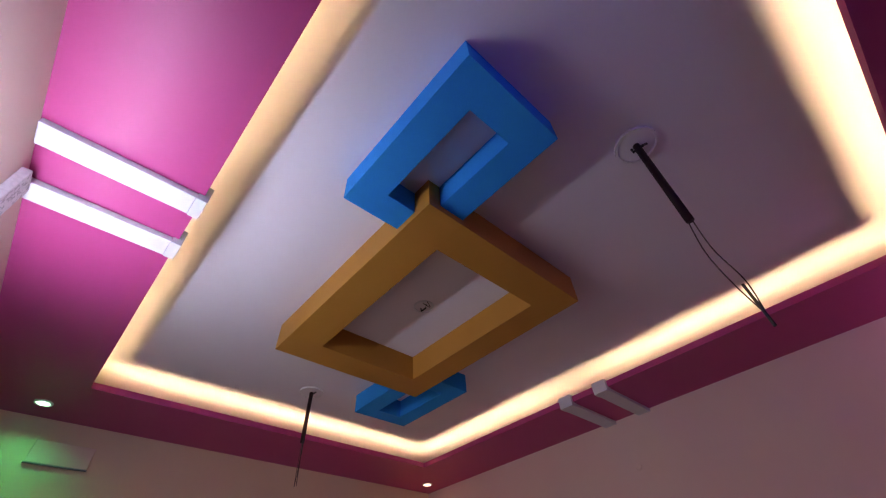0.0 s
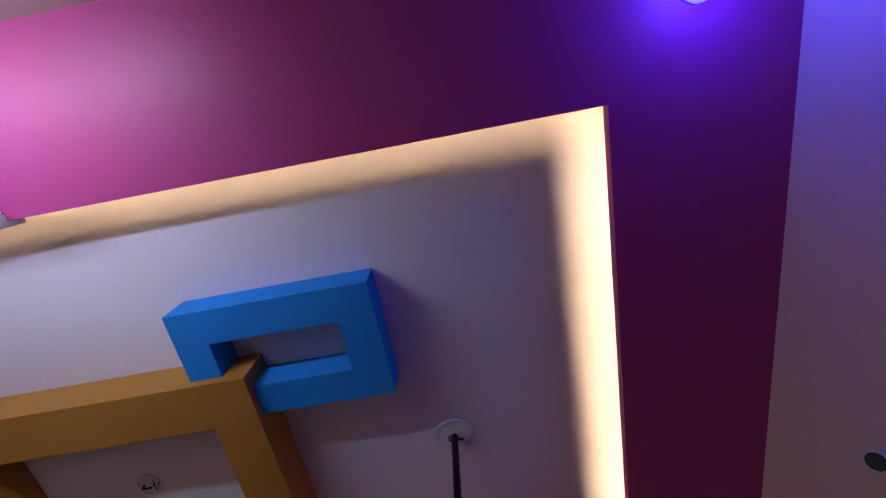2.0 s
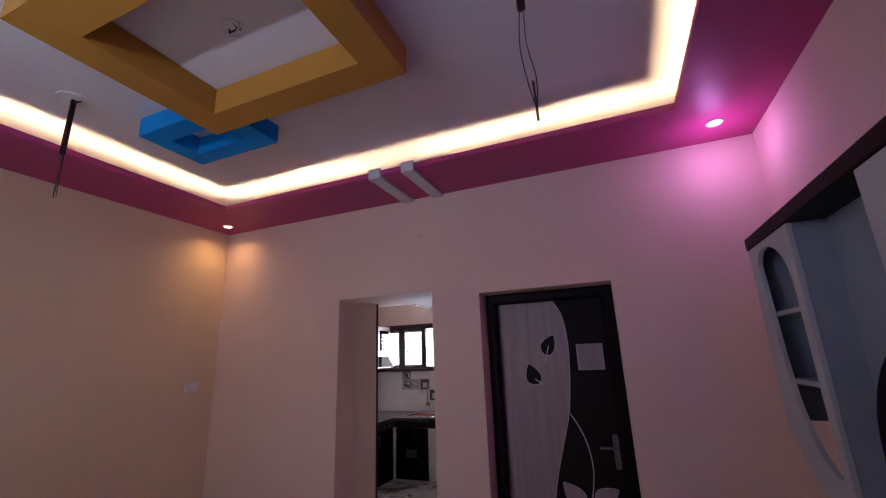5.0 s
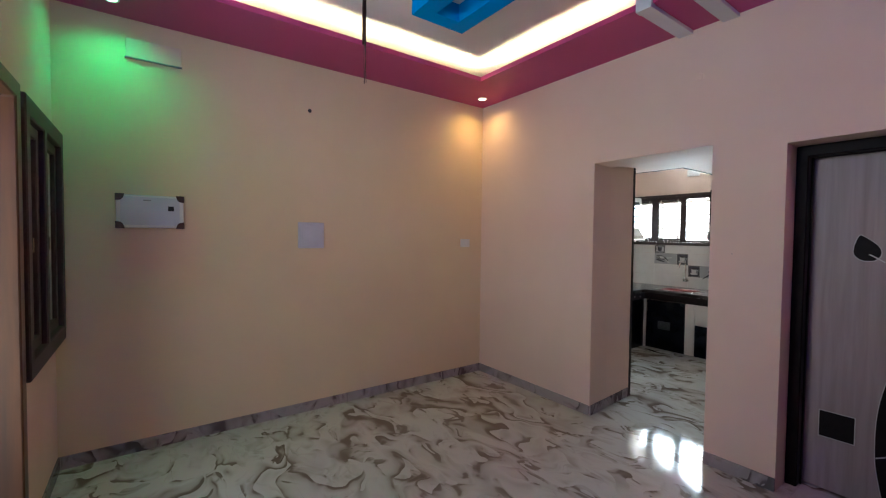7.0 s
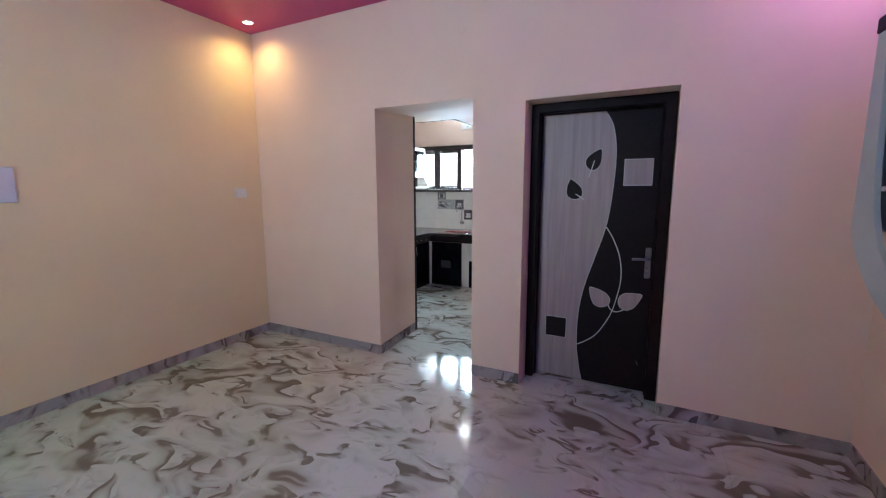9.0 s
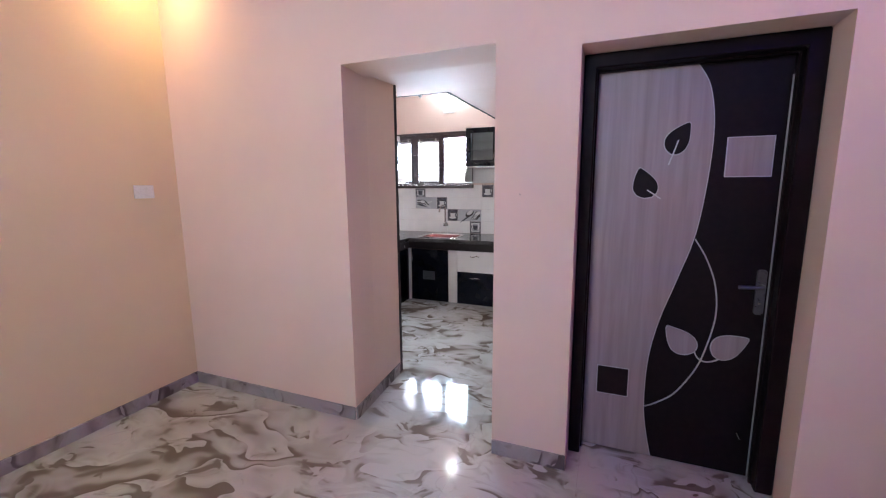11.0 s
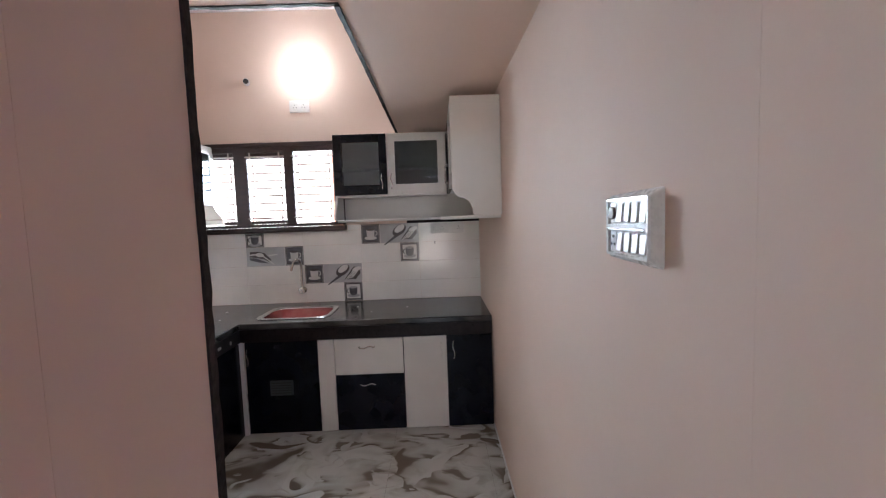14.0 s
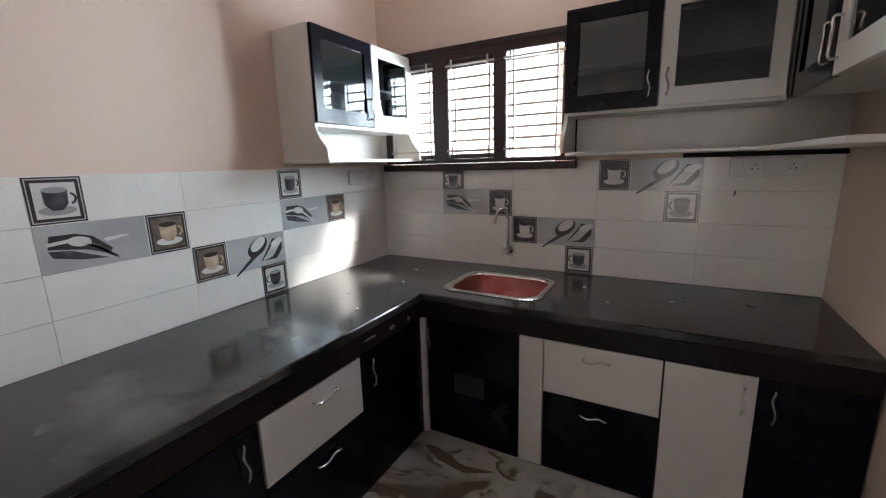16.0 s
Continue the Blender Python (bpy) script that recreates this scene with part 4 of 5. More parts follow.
part("open_shelf", box(KL + 0.001, 2.45, CZ0 - 0.018, CFX + 0.085, KB - 0.001, CZ0 - 0.0005, 0.004), CABWHITE, t, "white shelf with a rounded edge")
glazed_door(t, "+x", 2.462, 2.918, CZ1, CZ2 - 0.002, CFX + 0.019, NAVY, "black framed glass door", 2.885)
glazed_door(t, "+x", 2.922, KB - 0.002, CZ1, CZ2 - 0.002, CFX + 0.019, CABWHITE, "white framed glass door", 2.955)

# back wall: front in the plane y = BFY; then the return along the side wall
BFY = 3.10
t = thing("wall_cabinet", (1.5, KB, CZ0), "wall cabinet with black and white glazed doors, open shelf below", "wall cabinet", "kitchen wall cabinets")
for x in (1.075,):
    part("end_board", prism([(v_[0], v_[1]) for v_ in [(KB - 0.001, CZ2 + 0.03), (BFY + 0.02, CZ2 + 0.03)] + flat_curve([(BFY + 0.02, CZ1 + 0.012), (BFY + 0.01, CZ1 - 0.03), (BFY - 0.03, CZ1 - 0.08), (BFY - 0.06, CZ1 - 0.12), (BFY - 0.065, CZ0)]) + [(KB - 0.001, CZ0)]], "x", x, x + 0.018), CABWHITE, t)
part("back_board", box(1.095, KB - 0.008, CZ0, KR - 0.001, KB - 0.0005, CZ2), CABWHITE, t)
part("top_board", box(1.0935, BFY + 0.021, CZ2 + 0.012, 1.97, KB - 0.009, CZ2 + 0.03), CABWHITE, t)
part("floor_board", box(1.0935, BFY + 0.021, CZ1, 1.97, KB - 0.009, CZ1 + 0.016), CABWHITE, t)
part("middle_shelf", box(1.0935, BFY + 0.05, 1.89, 1.97, KB - 0.009, 1.905), CABWHITE, t)
glazed_door(t, "y", 1.075, 1.495, CZ1 + 0.014, CZ2 + 0.026, BFY, NAVY, "black framed glass door", 1.455)
glazed_door(t, "y", 1.498, 1.958, CZ1 + 0.014, CZ2 + 0.026, BFY, CABWHITE, "white framed glass door", 1.53)
part("open_shelf", prism([(1.10, KB - 0.009), (1.10, BFY - 0.055), (1.13, BFY - 0.085), (1.82, BFY - 0.085), (1.90, BFY - 0.16), (1.895, 2.09), (KR - 0.002, 2.09), (KR - 0.002, KB - 0.009)], "z", CZ0 - 0.018, CZ0 - 0.0005, bevel=0.003), CABWHITE, t, "white L-shaped open shelf")
part("under_rail", box(1.62, KB - 0.045, CZ0 - 0.042, KR - 0.002, KB - 0.009, CZ0 - 0.019, 0.002), DARKLAM, t, "dark rail under the shelf")

SFX = 1.965
t = thing("wall_cabinet", (KR, 2.6, CZ0), "white wall cabinet with glazed doors and curved end board", "wall cabinet", "kitchen wall cabinets")
out_x = flat_curve([(SFX, CZ1 - 0.005), (SFX + 0.004, CZ1 - 0.04), (SFX + 0.03, CZ1 - 0.075), (SFX + 0.075, CZ1 - 0.09), (SFX + 0.105, CZ1 - 0.125), (SFX + 0.112, CZ0)])
part("end_board", prism([(KR - 0.001, CZ2), (SFX, CZ2)] + out_x + [(KR - 0.001, CZ0)], "y", 2.066, 2.084), CABWHITE, t, "plain curved end board")
part("top_board", box(SFX + 0.02, 2.0845, CZ2 - 0.018, KR - 0.001, BFY - 0.03, CZ2), CABWHITE, t)
part("floor_board", box(SFX + 0.02, 2.0845, CZ1, KR - 0.001, BFY - 0.03, CZ1 + 0.016), CABWHITE, t)
part("middle_shelf", box(SFX + 0.05, 2.0845, 1.89, KR - 0.001, BFY - 0.03, 1.905), CABWHITE, t)
glazed_door(t, "-x", 2.086, 2.56, CZ1, CZ2 - 0.002, SFX, CABWHITE, "white framed glass door", 2.525)
glazed_door(t, "-x", 2.563, 3.03, CZ1, CZ2 - 0.002, SFX, NAVY, "black framed glass door", 2.60)
part("corner_post", box(SFX - 0.004, 3.034, CZ1, SFX + 0.018, BFY - 0.002, CZ2 - 0.002), NAVY, t)

# ---- kitchen window ----
win = thing("window_1", ((WX0 + WX1) / 2, KB, WZ0), "dark maroon wooden window with three barred casements", "window", kind="structure")
F0, F1 = KB - 0.022, KB + 0.035
OPENS = [(-0.135, 0.185), (0.302, 0.605), (0.688, 1.015)]
ZA, ZB = 1.478, 2.075
part("window_frame", prism(rect(WX0, WZ0 + 0.045, WX1, WZ1), "y", F0, F1, [rect(a, ZA, b, ZB) for a, b in OPENS], bevel=0.006), MAROON, win)
for a, b in OPENS[:2]:
    part("bottom_rail", box(a + 0.002, F0 + 0.014, ZA + 0.001, b - 0.002, F1 - 0.004, ZA + 0.03, 0.003), MAROON, win)
    part("top_rail", box(a + 0.002, F0 + 0.014, ZB - 0.05, b - 0.002, F1 - 0.004, ZB - 0.001, 0.003), MAROON, win)
part("window_sill", box(WX0 - 0.01, F0 - 0.03, WZ0, WX1 + 0.005, F1, WZ0 + 0.044, 0.006), MAROON, win, "projecting dark sill")
part("window_head", box(WX0, F0 - 0.012, WZ1 - 0.03, WX1, F0 - 0.0005, WZ1 + 0.004, 0.004), MAROON, win)
for k, (a, b) in enumerate(OPENS):
    # steel grill: flat uprights and cross bars
    gy = KB + 0.012
    for x in (a + 0.035, b - 0.035):
        part("grill_upright", box(x - 0.006, gy - 0.004, ZA, x + 0.006, gy + 0.004, ZB, 0.001), GRILL, win)
    for i in range(9):
        z = ZA + 0.05 + i * (ZB - ZA - 0.09) / 8
        part("grill_bar", box(a, gy + 0.0045, z - 0.0075, b, gy + 0.0115, z + 0.0075, 0.001), GRILL, win)
    for z in (ZA + 0.05, ZB - 0.035):
        part("grill_strap", box(a - 0.012, F0 - 0.008, z - 0.006, b + 0.012, F0 - 0.0005, z + 0.006, 0.001), GRILL, win)
    for x in (a + 0.03, b - 0.03):
        for z in (ZA + 0.03, ZB - 0.055):
            part("grill_tab", box(x - 0.006, F0 - 0.012, z, x + 0.006, F0 - 0.008, z + 0.055, 0.001), GRILL, win)
tagged(part("neighbour_wall", box(0.74, 4.3, -0.124, 1.5, 4.5, 2.75, 0.01), BRICK), "reddish rough pillar of the neighbouring house", "wall", kind="structure")

# ---- kitchen small things ----
def socket_plate(name, at, w, h, wall, pins, label, deep=0.014):
    """A white plate with socket holes. wall: 'y' faces -y, '-x' faces -x, '+x' faces +x."""
    x, y, z = at
    t = thing(name, at, label, "socket")
    turn = {"y": lambda u, d, v: (x + u, y - d, z + v), "-x": lambda u, d, v: (x - d, y + u, z + v), "+x": lambda u, d, v: (x + d, y + u, z + v)}[wall]

    def slab(u0, v0, u1, v1, d0, d1, bevel=0.0):
        a, b = turn(u0, d0, v0), turn(u1, d1, v1)
        return box(min(a[0], b[0]), min(a[1], b[1]), min(a[2], b[2]), max(a[0], b[0]), max(a[1], b[1]), max(a[2], b[2]), bevel)

    part("plate", slab(-w / 2, -h / 2, w / 2, h / 2, 0.0005, deep, 0.004), PLASTIC, t)
    for u in pins:
        for du, dv in ((-0.011, -0.008), (0.011, -0.008), (0.0, 0.011)):
            part("pin_hole", slab(u + du - 0.003, dv - 0.003, u + du + 0.003, dv + 0.003, deep + 0.0002, deep + 0.0012), BLACK, t)
    return t, slab


socket_plate("wall_socket", (0.764, KB, 2.445), 0.165, 0.098, "y", (-0.035, 0.035), "white double socket high on the kitchen wall")
t, slab = socket_plate("wall_socket", (1.963, KB - TH, 1.395), 0.285, 0.088, "y", (-0.045, 0.095), "white socket and switch plate on the tiles")
part("switch", slab(-0.01, -0.022, 0.02, 0.022, 0.0142, 0.018, 0.002), PLASTIC, t)
part("switch", slab(-0.12, -0.022, -0.09, 0.022, 0.0142, 0.018, 0.002), PLASTIC, t)
t, slab = socket_plate("wall_socket", (KL + TH, 3.08, 1.375), 0.27, 0.09, "+x", (-0.04, 0.05), "white socket and switch plate on the tiles")
part("switch", slab(0.09, -0.022, 0.12, 0.022, 0.0142, 0.018, 0.002), PLASTIC, t)

# switch board in the passage
PLAN["shift"] = Vector((0, 0, 0))
sx, sy0, sy1, sz0, sz1 = 2.2755, 0.491, 0.697, 1.376, 1.520


def flared_plate(x, y0, y1, z0, z1):
    """Surround that is broad at the wall and slopes in towards its raised middle."""
    bm = bmesh.new()
    rings = []
    for inset, d in ((0.0, -0.012), (0.0, 0.003), (0.004, 0.009), (0.010, 0.015), (0.017, 0.0215), (0.020, 0.022)):
        rings.append([bm.verts.new((x - d, u, v)) for u, v in round_rect(y0 + inset, z0 + inset, y1 - inset, z1 - inset, 0.006)])
    for a, b in zip(rings, rings[1:]):
        for i in range(len(a)):
            bm.faces.new((a[i], a[(i + 1) % len(a)], b[(i + 1) % len(a)], b[i]))
    bm.faces.new(rings[0][::-1])
    bm.faces.new(rings[-1])
    bmesh.ops.recalc_face_normals(bm, faces=bm.faces)
    return bm


t = thing("switch_board", (sx, (sy0 + sy1) / 2, 1.45), "white modular switch board on the passage wall", "switch board")
part("base", flared_plate(sx, sy0, sy1, sz0, sz1), PLASTIC, t)
part("bezel", prism(round_rect(sy0 + 0.008, sz0 + 0.014, sy1 - 0.026, sz1 - 0.014, 0.005), "x", sx - 0.022, sx - 0.028, [rect(sy0 + 0.012, sz0 + 0.020, sy1 - 0.035, sz0 + 0.066), rect(sy0 + 0.012, sz0 + 0.078, sy1 - 0.035, sz1 - 0.020)]), PLASTIC, t)
for row, z in enumerate((sz0 + 0.043, sz0 + 0.101)):
    for k in range(5):
        y = sy1 - 0.053 - k * 0.0315
        if k == 0:
            s = part("socket" if row == 0 else "fan_dial", box(sx - 0.025, y - 0.016, z - 0.020, sx - 0.0225, y + 0.013, z + 0.020, 0.001), PLASTIC, t)
            if row == 0:
                for dy, dz in ((-0.008, -0.006), (0.006, -0.006), (-0.001, 0.010)):
                    part("pin_hole", box(sx - 0.0265, y + dy - 0.0028, z + dz - 0.0028, sx - 0.0252, y + dy + 0.0028, z + dz + 0.0028), BLACK, s)
            else:
                # the knob's brown is a translucent reflection put into its colour
                part("knob", lathe([(0.013, 0.0), (0.012, -0.006), (0.0, -0.007)], (sx - 0.025, y - 0.001, z), "x", 16), BROWNCAP, s, "fan knob with a brownish reflection in its colour")
        else:
            bm = box(sx - 0.029, y - 0.011, z - 0.019, sx - 0.0225, y + 0.011, z + 0.019, 0.002)
            for v in bm.verts:
                if v.co.x < sx - 0.026 and v.co.z > z:
                    v.co.x += 0.004
            part("rocker", bm, PLASTIC, t)
    part("row_trim", box(sx - 0.0295, sy0 + 0.018, z + 0.024, sx - 0.0285, sy1 - 0.033, z + 0.028), SILVER, t, "chrome line")

# bulb
PLAN["shift"] = KITCHEN_SHIFT
t = thing("wall_bulb", (0.825, KB, 2.735), "round glowing bulb in a holder on the kitchen wall", "bulb")
part("holder", lathe([(0.0, 0.0), (0.04, 0.0), (0.036, -0.02), (0.022, -0.03), (0.02, -0.06), (0.0, -0.06)], (0.825, KB, 2.735), "y"), PLASTIC, t, smooth=True)
bulb = part("globe", lathe([(0.0, -0.215), (0.040, -0.206), (0.068, -0.180), (0.079, -0.142), (0.072, -0.104), (0.050, -0.076), (0.026, -0.058), (0.0, -0.055)], (0.825, KB, 2.735), "y"), glow("bulb_glass", (1.0, 0.97, 0.93), 22.0), t, "frosted glowing globe", True)
bulb.visible_shadow = False


def conduit(x, y, z, way, label):
    t = thing("conduit_pipe", (x, y, z), label, "pipe", "conduit ends")
    tip = Vector((x, y, z)) + Vector(way) * 0.05
    part("pipe", tube([(x, y, z), tip], 0.024, 14), PLASTIC, t, smooth=True)
    part("mouth", tube([tip + Vector(way) * 0.0003, tip + Vector(way) * 0.0012], 0.0215, 14), BLACK, t, "dark open end")


conduit(0.34, KB, 2.65, (0.25, -0.95, 0), "short white conduit end sticking out of the kitchen wall")
PLAN["shift"] = Vector((0, 0, 0))
conduit(HX, -2.075, 2.555, (-0.80, -0.45, -0.36), "short white conduit end sticking out of the wall")
for x, y, z, r in ((0.0, -1.91, 2.535, 0.016),):
    tagged(part("wall_hole", lathe([(0.0, 0.0), (r, 0.0), (r, 0.003), (0.0, 0.003)], (x, y, z), "x", 12), BLACK), "small dark conduit hole in the wall", "hole")
tagged(part("round_cover", lathe([(0.0, 0.0), (0.024, 0.0), (0.02, -0.006), (0.0, -0.006)], (2.205, 0.0, 2.59), "y"), PEACH), "small round painted cover on the wall", "cover")
tagged(part("wall_nail", tube([(2.425, 0.001, 1.41), (2.425, -0.006, 1.412)], 0.002, 6), BROWNCAP), "small rusty nail in the wall", "nail")
tagged(part("wall_nail", tube([(1.86, KB - TH - 0.02, 1.262), (1.86, KB - TH - 0.041, 1.268), (1.86, KB - TH - 0.043, 1.285)], 0.003, 6), BLACK), "small dark hook on the kitchen tiles", "hook")

# ---- bedroom door ----
LY = 0.270      # face of the leaf
structure("wall_bedroom", box(DO0 - 0.02, 0.36, 0, DO1 + 0.02, 0.40, 2.3), PEACH, "plain wall behind the closed door", "wall")
door = thing("door_1", (3.15, LY, 0), "closed bedroom door, pale ash and black-brown halves with leaf inlays", "door", kind="structure")
FO0, FO1, FZ = DO0 + 0.002, DO1 - 0.002, DOZ - 0.002
part("door_frame", prism([(FO0, 0.0), (FO0 + 0.058, 0.0), (FO0 + 0.058, FZ - 0.065), (FO1 - 0.072, FZ - 0.065), (FO1 - 0.072, 0.0), (FO1, 0.0), (FO1, FZ), (FO0, FZ)], "y", 0.165, 0.299, bevel=0.006), DARKWOOD, door, "moulded black-brown frame")
part("frame_bead", prism([(FO0 + 0.05, 0.0), (FO0 + 0.066, 0.0), (FO0 + 0.066, FZ - 0.073), (FO1 - 0.080, FZ - 0.073), (FO1 - 0.080, 0.0), (FO1 - 0.064, 0.0), (FO1 - 0.064, FZ - 0.057), (FO0 + 0.05, FZ - 0.057)], "y", 0.225, 0.245, bevel=0.004), DARKWOOD, door)
L0, L1, LZ1 = FO0 + 0.061, FO1 - 0.075, FZ - 0.068
leaf = part("door_leaf", box(L0, LY + 0.003, 0.008, L1, LY + 0.035, LZ1, 0.001), DARKLAM, door, "black-brown laminate leaf")
SEAM = flat_curve([(3.175, LZ1), (3.228, 1.90), (3.256, 1.74), (3.254, 1.52), (3.222, 1.22), (3.155, 0.975), (3.092, 0.76), (3.055, 0.54), (3.052, 0.29), (3.075, 0.12), (3.10, 0.008)], 6)
part("pale_half", prism([(L0 + 0.001, LZ1 - 0.001)] + SEAM + [(L0 + 0.001, 0.009)], "y", LY, LY + 0.0025), PALEWOOD, door, "pale ash grained half")


def line_on_door(points, wide, name="inlay_line", mat=None, d=0.0012, n=6):
    """A thin inlaid line through points of the leaf."""
    pts = flat_curve(points, n) if n else points
    left, right = [], []
    for i, p in enumerate(pts):
        a, b = pts[max(i - 1, 0)], pts[min(i + 1, len(pts) - 1)]
        du, dv = b[0] - a[0], b[1] - a[1]
        q = math.hypot(du, dv) or 1.0
        left.append((p[0] - dv / q * wide / 2, p[1] + du / q * wide / 2))
        right.append((p[0] + dv / q * wide / 2, p[1] - du / q * wide / 2))
    return part(name, prism(left + right[::-1], "y", LY - d, LY + 0.0029), mat or INLAY, door, "thin silver inlay")


line_on_door(SEAM, 0.0035, n=0)


def leaf_shape(base, tip, width, hook=0.0):
    """A pointed leaf from its stem end to its tip."""
    b, t_ = Vector(base), Vector(tip)
    way = t_ - b
    side = Vector((-way.y, way.x)).normalized() * width
    out = [b + way * s + side * w for s, w in ((0, 0), (0.06, 0.30), (0.2, 0.52), (0.4, 0.60), (0.6, 0.50), (0.8, 0.30 + hook), (1.0, 0.0 + hook))]
    back = [b + way * s - side * w for s, w in ((0.85, 0.18), (0.6, 0.36), (0.4, 0.44), (0.2, 0.40), (0.06, 0.24))]
    return flat_curve([(p.x, p.y) for p in out + back + out[:1]], 3)[:-1]


def door_leaf_inlay(base, tip, width, mat, words, hook=0.0):
    rim = leaf_shape(base, tip, width * 1.02, hook)
    part("leaf_rim", prism(rim, "y", LY - 0.0014, LY + 0.0031), INLAY, door, "silver rim")
    c = Vector(base).lerp(Vector(tip), 0.5)
    inner = [(c.x + (u - c.x) * 0.95, c.y + (v - c.y) * 0.95) for u, v in rim]
    part("leaf_inlay", prism(inner, "y", LY - 0.0022, LY + 0.0031), mat, door, words)


door_leaf_inlay((3.090, 1.592), (3.160, 1.742), 0.100, DARKLAM, "dark leaf inlay")
door_leaf_inlay((3.020, 1.388), (2.956, 1.536), 0.108, DARKLAM, "dark leaf inlay")
line_on_door([(3.083, 1.545), (3.100, 1.60), (3.118, 1.66)], 0.006, d=0.003)
line_on_door([(3.060, 1.383), (3.030, 1.405), (2.998, 1.425)], 0.006, d=0.003)
line_on_door([(3.222, 1.19), (3.275, 1.10), (3.322, 0.97), (3.336, 0.82), (3.31, 0.66), (3.27, 0.53), (3.19, 0.39), (3.11, 0.32), (3.056, 0.288)], 0.006)
line_on_door([(3.255, 0.64), (3.275, 0.595), (3.31, 0.578), (3.35, 0.59), (3.37, 0.605)], 0.006)
door_leaf_inlay((3.262, 0.622), (3.128, 0.742), 0.115, PALEWOOD, "pale leaf inlay")
door_leaf_inlay((3.338, 0.615), (3.480, 0.722), 0.115, PALEWOOD, "pale leaf inlay")
part("square_rim", box(3.314, LY - 0.001, 1.484, 3.494, LY + 0.0031, 1.664), INLAY, door)
part("square_inlay", box(3.318, LY - 0.002, 1.488, 3.490, LY + 0.0031, 1.660), PALEWOOD, door, "pale square inlay")
part("square_rim", box(2.812, LY - 0.001, 0.323, 2.972, LY + 0.0031, 0.484), INLAY, door)
part("square_inlay", box(2.816, LY - 0.002, 0.327, 2.968, LY + 0.0031, 0.480), DARKLAM, door, "dark square inlay")
handle = part("lock_plate", prism(round_rect(3.482, 0.845, 3.520, 1.06, 0.012), "y", LY + 0.003, LY - 0.007, bevel=0.001), STEELDARK, door, "dull steel lock plate")
part("lever", tube(curve_line([(3.50, LY - 0.006, 0.985), (3.50, LY - 0.045, 0.985), (3.485, LY - 0.055, 0.985), (3.42, LY - 0.052, 0.982), (3.405, LY - 0.046, 0.980)]), 0.009, 10), STEELDARK, handle, "steel lever", True)
part("keyhole", tube([(3.50, LY - 0.0072, 0.90), (3.50, LY - 0.0085, 0.90)], 0.006, 10), SILVER, handle)
# pale strip down the lock edge of the leaf
part("edge_strip", box(L1 - 0.004, LY - 0.001, 0.01, L1 + 0.002, LY + 0.0028, LZ1 - 0.08), INLAY, door, "thin bright strip along the leaf edge")
part("tower_bolt", tube([(3.47, LY - 0.006, 0.235), (3.485, LY - 0.006, 0.205)], 0.004, 6), SILVER, door)

# ---- things on the left wall ----
t = thing("distribution_board", (0, -2.998, 1.645), "white electrical distribution box with brown corner caps", "fuse box")
y0, y1, z0, z1 = -3.19, -2.807, 1.531, 1.759
part("box", box(0.0005, y0 + 0.004, z0 + 0.004, 0.045, y1 - 0.004, z1 - 0.004, 0.006), PLASTIC, t)
part("cover", box(0.0455, y0 + 0.028, z0 + 0.022, 0.050, y1 - 0.028, z1 - 0.018, 0.001), BOARD, t, "pale bluish cover")
for y in (y0, y1):
    for z in (z0, z1):
        sy, sz = (1 if y == y0 else -1), (1 if z == z0 else -1)
        part("corner_cap", prism([(y, z), (y + sy * 0.05, z), (y + sy * 0.042, z + sz * 0.028), (y + sy * 0.028, z + sz * 0.042), (y, z + sz * 0.046)], "x", 0.004, 0.054, bevel=0.002), BROWNCAP, t, "brown corner cap")
part("switch_window", box(0.0505, -2.902, 1.652, 0.054, -2.868, 1.685, 0.001), BLACK, t, "small dark window")
part("label_bar", box(0.0503, -3.04, 1.716, 0.0512, -2.998, 1.724), GREYPLASTIC, t, "unreadable grey label")

t = thing("wall_plate", (0, -1.90, 1.495), "square lilac-white blank plate on the wall", "blank plate")
part("plate", box(0.0005, -2.008, 1.388, 0.022, -1.792, 1.604, 0.006), LILAC, t)
part("face", box(0.0222, -1.985, 1.408, 0.025, -1.812, 1.588, 0.002), LILAC, t)

t, slab = socket_plate("light_switch", (0, -0.235, 1.43), 0.122, 0.085, "+x", (), "small white switch near the room corner")
part("switch", slab(-0.035, -0.025, 0.0, 0.025, 0.0142, 0.018, 0.002), PLASTIC, t)
part("switch", slab(0.005, -0.025, 0.035, 0.025, 0.0142, 0.018, 0.002), PLASTIC, t)

t = thing("vent_cover", (0, -2.97, 2.73), "thin clear cover plate below the ceiling border", "cover plate")
part("cover", box(0.0005, -3.125, 2.665, 0.02, -2.815, 2.79, 0.003), PEACH, t)
part("edge", box(0.0005, -3.13, 2.658, 0.024, -2.81, 2.664, 0.001), GREYPLASTIC, t, "grey lower edge")

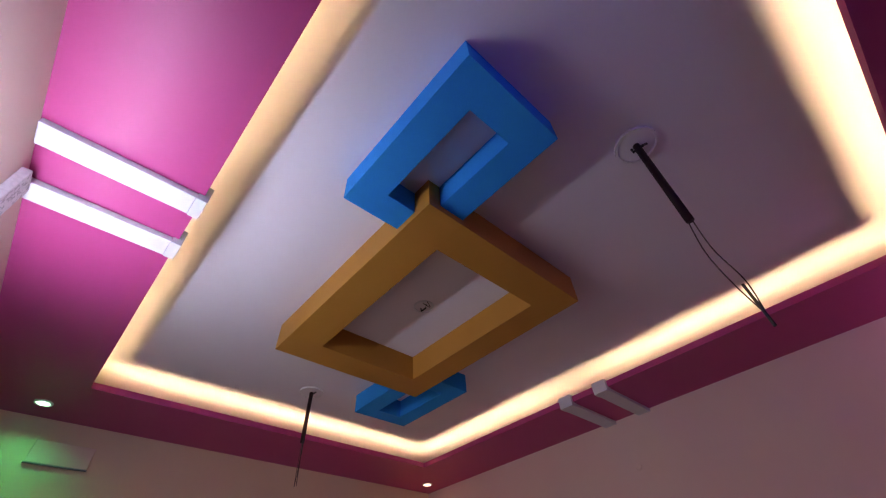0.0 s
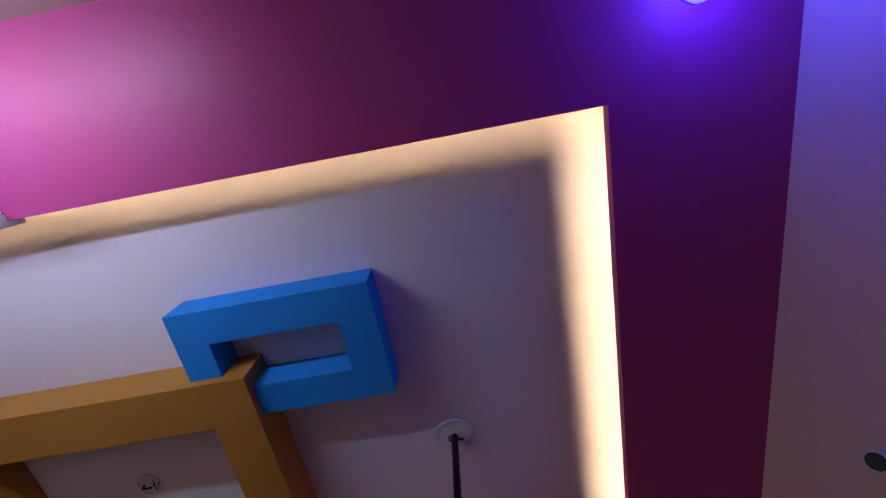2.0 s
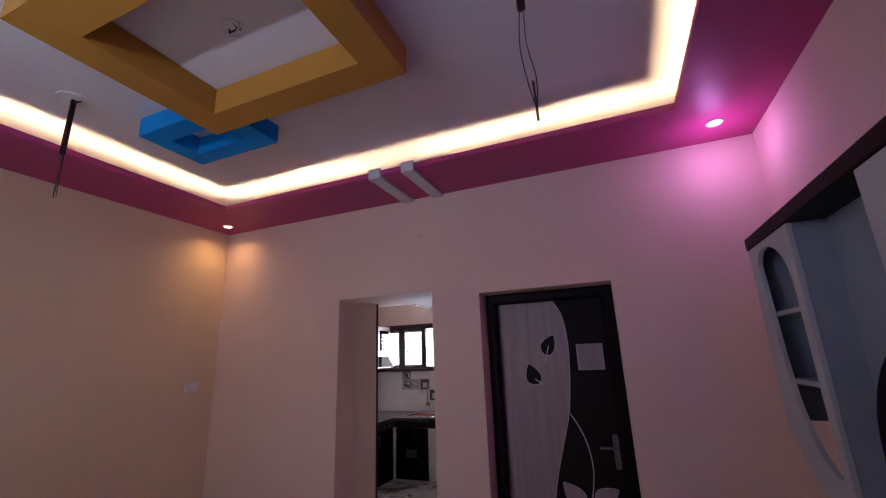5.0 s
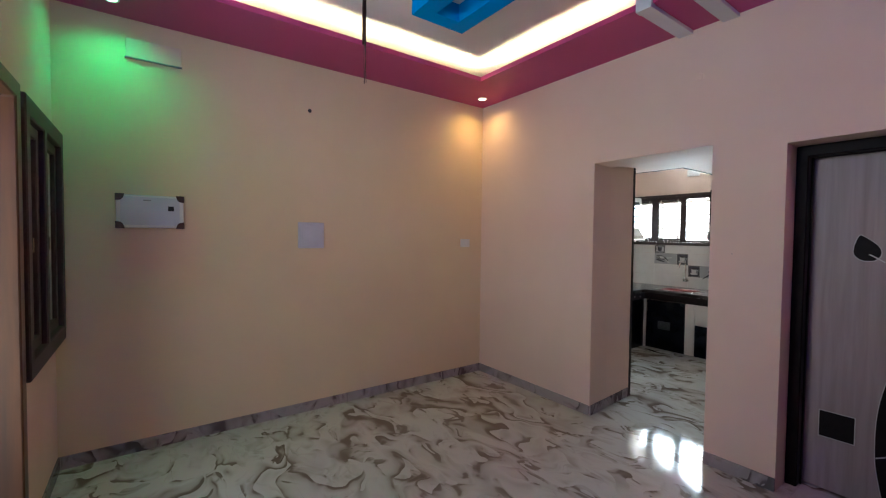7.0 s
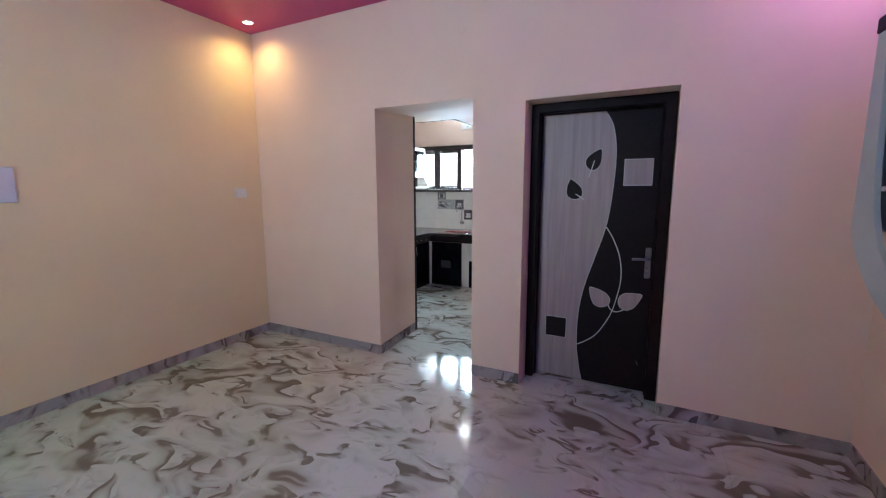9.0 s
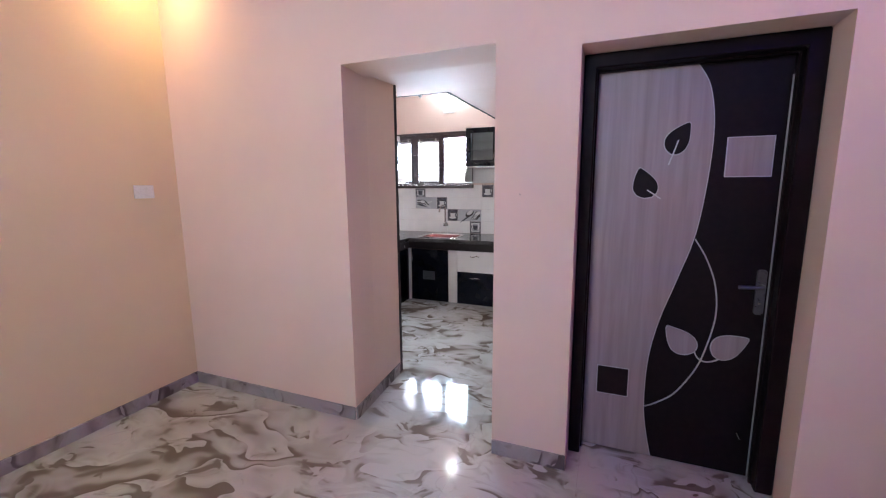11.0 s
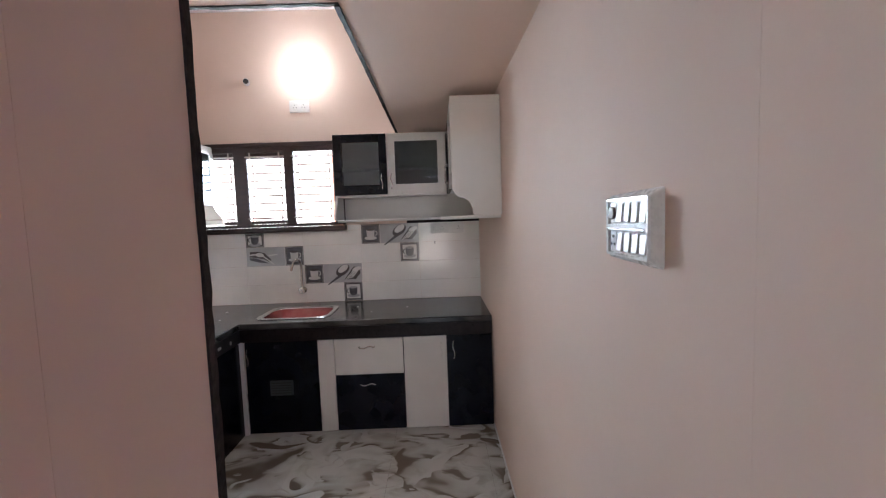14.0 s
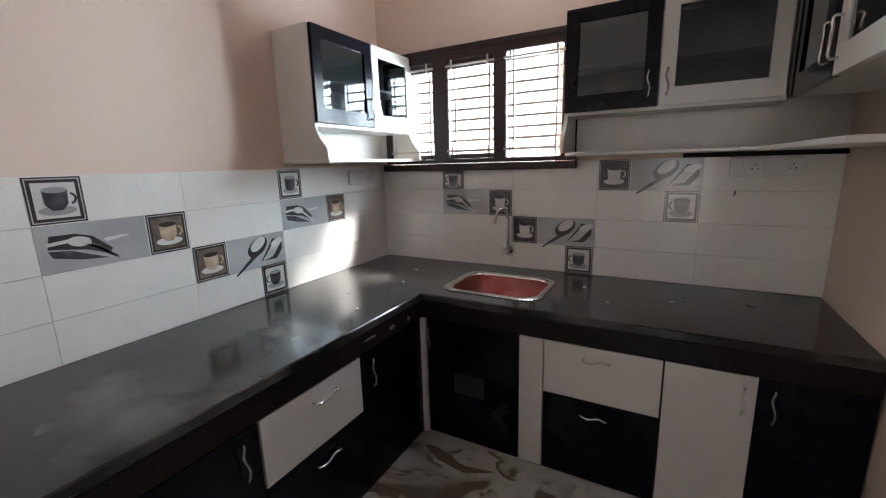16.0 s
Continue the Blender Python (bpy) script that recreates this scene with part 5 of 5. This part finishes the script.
# ---- back wall: window and front door ----
w2 = thing("window_2", ((WI0 + WI1) / 2, HB, WIA), "closed dark wooden window with two narrow frosted panes", "window", kind="structure")
part("window_frame", prism(rect(WI0, WIA, WI1, WIB), "y", HB - 0.10, HB + 0.055, [rect(WI0 + 0.07, WIA + 0.09, 0.53, WIB - 0.09), rect(0.59, WIA + 0.09, WI1 - 0.07, WIB - 0.09)], bevel=0.006), MAROON, w2)
for a, b in ((WI0 + 0.07, 0.53), (0.59, WI1 - 0.07)):
    s = part("sash", prism(rect(a + 0.002, WIA + 0.092, b - 0.002, WIB - 0.092), "y", HB - 0.01, HB + 0.03, [rect(a + 0.06, WIA + 0.15, b - 0.06, WIB - 0.15)], bevel=0.004), MAROON, w2)
    part("pane", box(a + 0.055, HB + 0.006, WIA + 0.145, b - 0.055, HB + 0.011, WIB - 0.145), FROST, s, "grey frosted pane")
    part("latch", tube([(b - 0.03, HB + 0.031, 1.40), (b - 0.03, HB + 0.05, 1.41), (b - 0.03, HB + 0.05, 1.47), (b - 0.03, HB + 0.031, 1.48)], 0.005, 6), SILVER, s, "small metal latch")

# only the frame is built; the doorway is assumed open for the fill lamp
d2 = thing("door_2", (FD0, HB, 0), "brown wooden frame of the front door, doorway assumed open", "door", kind="structure")
part("door_frame", prism([(FD0, 0.0), (FD0 + 0.07, 0.0), (FD0 + 0.07, FDZ - 0.07), (FD1 - 0.07, FDZ - 0.07), (FD1 - 0.07, 0.0), (FD1, 0.0), (FD1, FDZ), (FD0, FDZ)], "y", HB - 0.12, HB + 0.06, bevel=0.006), TEAK, d2)

# ---- television unit on the right wall ----
TF = 4.22
UZ0, UZ1 = 2.037, 2.094
tv = thing("tv_unit", (HX, -1.9, 0.9), "white and black wall-hung television unit with a curved surround", "tv unit")
part("cornice", box(TF - 0.004, -3.05, UZ0, HX - 0.001, -0.655, UZ1, 0.006), DARKWOOD, tv, "dark cornice board")
SLOT = [(-1.085, 1.20)] + flat_curve([(-1.09, 1.18), (-1.05, 1.172), (-0.98, 1.20), (-0.90, 1.27), (-0.83, 1.40), (-0.79, 1.60), (-0.765, 1.85), (-0.75, 1.95)], 4) + flat_curve([(-0.752, 1.955), (-0.80, 1.995), (-0.87, 2.005), (-0.95, 1.99), (-1.03, 1.94), (-1.075, 1.86), (-1.085, 1.78)], 4)
col = part("column_front", prism([(-0.665, 1.30), (-0.665, UZ0 - 0.001), (-1.14, UZ0 - 0.001), (-1.14, 1.0)] + flat_curve([(-1.14, 1.0), (-1.02, 1.04), (-0.88, 1.10), (-0.76, 1.19), (-0.665, 1.30)], 4)[1:-1], "x", TF, TF + 0.02, [SLOT], bevel=0.002), TVWHITE, tv, "white front with an arched slot")
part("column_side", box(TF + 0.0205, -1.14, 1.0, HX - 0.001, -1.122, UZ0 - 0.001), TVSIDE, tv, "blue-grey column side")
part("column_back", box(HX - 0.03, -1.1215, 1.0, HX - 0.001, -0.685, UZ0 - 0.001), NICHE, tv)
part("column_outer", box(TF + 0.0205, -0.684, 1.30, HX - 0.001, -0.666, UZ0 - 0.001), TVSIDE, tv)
for z in (1.455, 1.725):
    part("shelf", box(TF + 0.022, -1.1215, z, HX - 0.0305, -0.6845, z + 0.018), TVWHITE, tv, "small shelf behind the slot")
part("backboard", box(4.345, -3.05, 0.95, HX - 0.001, -1.1405, UZ0 - 0.001), TVPANEL, tv, "grey backboard")
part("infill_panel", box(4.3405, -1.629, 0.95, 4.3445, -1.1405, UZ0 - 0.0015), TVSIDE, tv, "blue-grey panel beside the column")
RIM = flat_curve([(-1.68, 1.672), (-1.55, 1.657), (-1.41, 1.608), (-1.28, 1.51), (-1.20, 1.38), (-1.178, 1.25), (-1.185, 1.10), (-1.21, 0.95)], 5)
HOLE = flat_curve([(-1.70, 0.97), (-1.682, 1.20), (-1.685, 1.34), (-1.705, 1.45), (-1.74, 1.53), (-1.81, 1.58), (-1.91, 1.602)], 5) + [(-3.0, 1.602), (-3.0, 0.97)]
part("surround", prism(RIM + [(-3.045, 0.95), (-3.045, 1.672)], "x", 4.30, 4.340, [HOLE], bevel=0.002), DARKWOOD, tv, "glossy black curved surround")
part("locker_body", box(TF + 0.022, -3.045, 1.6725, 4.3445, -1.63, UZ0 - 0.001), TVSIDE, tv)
for y0, y1 in ((-2.292, -1.632), (-2.956, -2.296)):
    d = part("locker_door", box(TF, y0, 1.676, TF + 0.02, y1, UZ0 - 0.003, 0.0015), TVWHITE, tv, "white flap door")
    yc = -1.95 if y1 > -2 else -2.63
    pts = curve_line([(TF, yc + 0.075, 1.708), (TF - 0.02, yc + 0.07, 1.710), (TF - 0.026, yc + 0.035, 1.703), (TF - 0.022, yc, 1.711), (TF - 0.026, yc - 0.035, 1.703), (TF - 0.02, yc - 0.07, 1.710), (TF, yc - 0.075, 1.708)], 5)
    part("handle", tube(pts, [0.0032 + 0.0026 * abs(math.sin(i * 0.42)) for i in range(len(pts))], 8), STEELDARK, d, "wavy metal handle", True)

# ---- floor tiles ----
STEP = 0.60
tile_mesh = {}
for i in range(9):
    for j in range(13):
        x0, y0 = -0.25 + i * STEP, HB - 0.02 + j * STEP
        x1, y1 = min(x0 + STEP, HX + 0.1), min(y0 + STEP, KB + 0.1)
        if x1 - x0 < 0.02 or y1 - y0 < 0.02 or (y0 > 0.5 and x0 > KR) or (y0 > 0.4 and y1 < 0.4):
            continue
        key = (round(x1 - x0, 3), round(y1 - y0, 3))
        if key not in tile_mesh:
            bm = box(0.0006, 0.0006, -0.008, key[0] - 0.0006, key[1] - 0.0006, 0.0)
            tile_mesh[key] = mesh_of("floor_tile", bm, FLOOR)
        ob = new("floor_tile", tile_mesh[key])
        ob.location = (x0, y0, 0.0)
        ob.parent = floor_ob
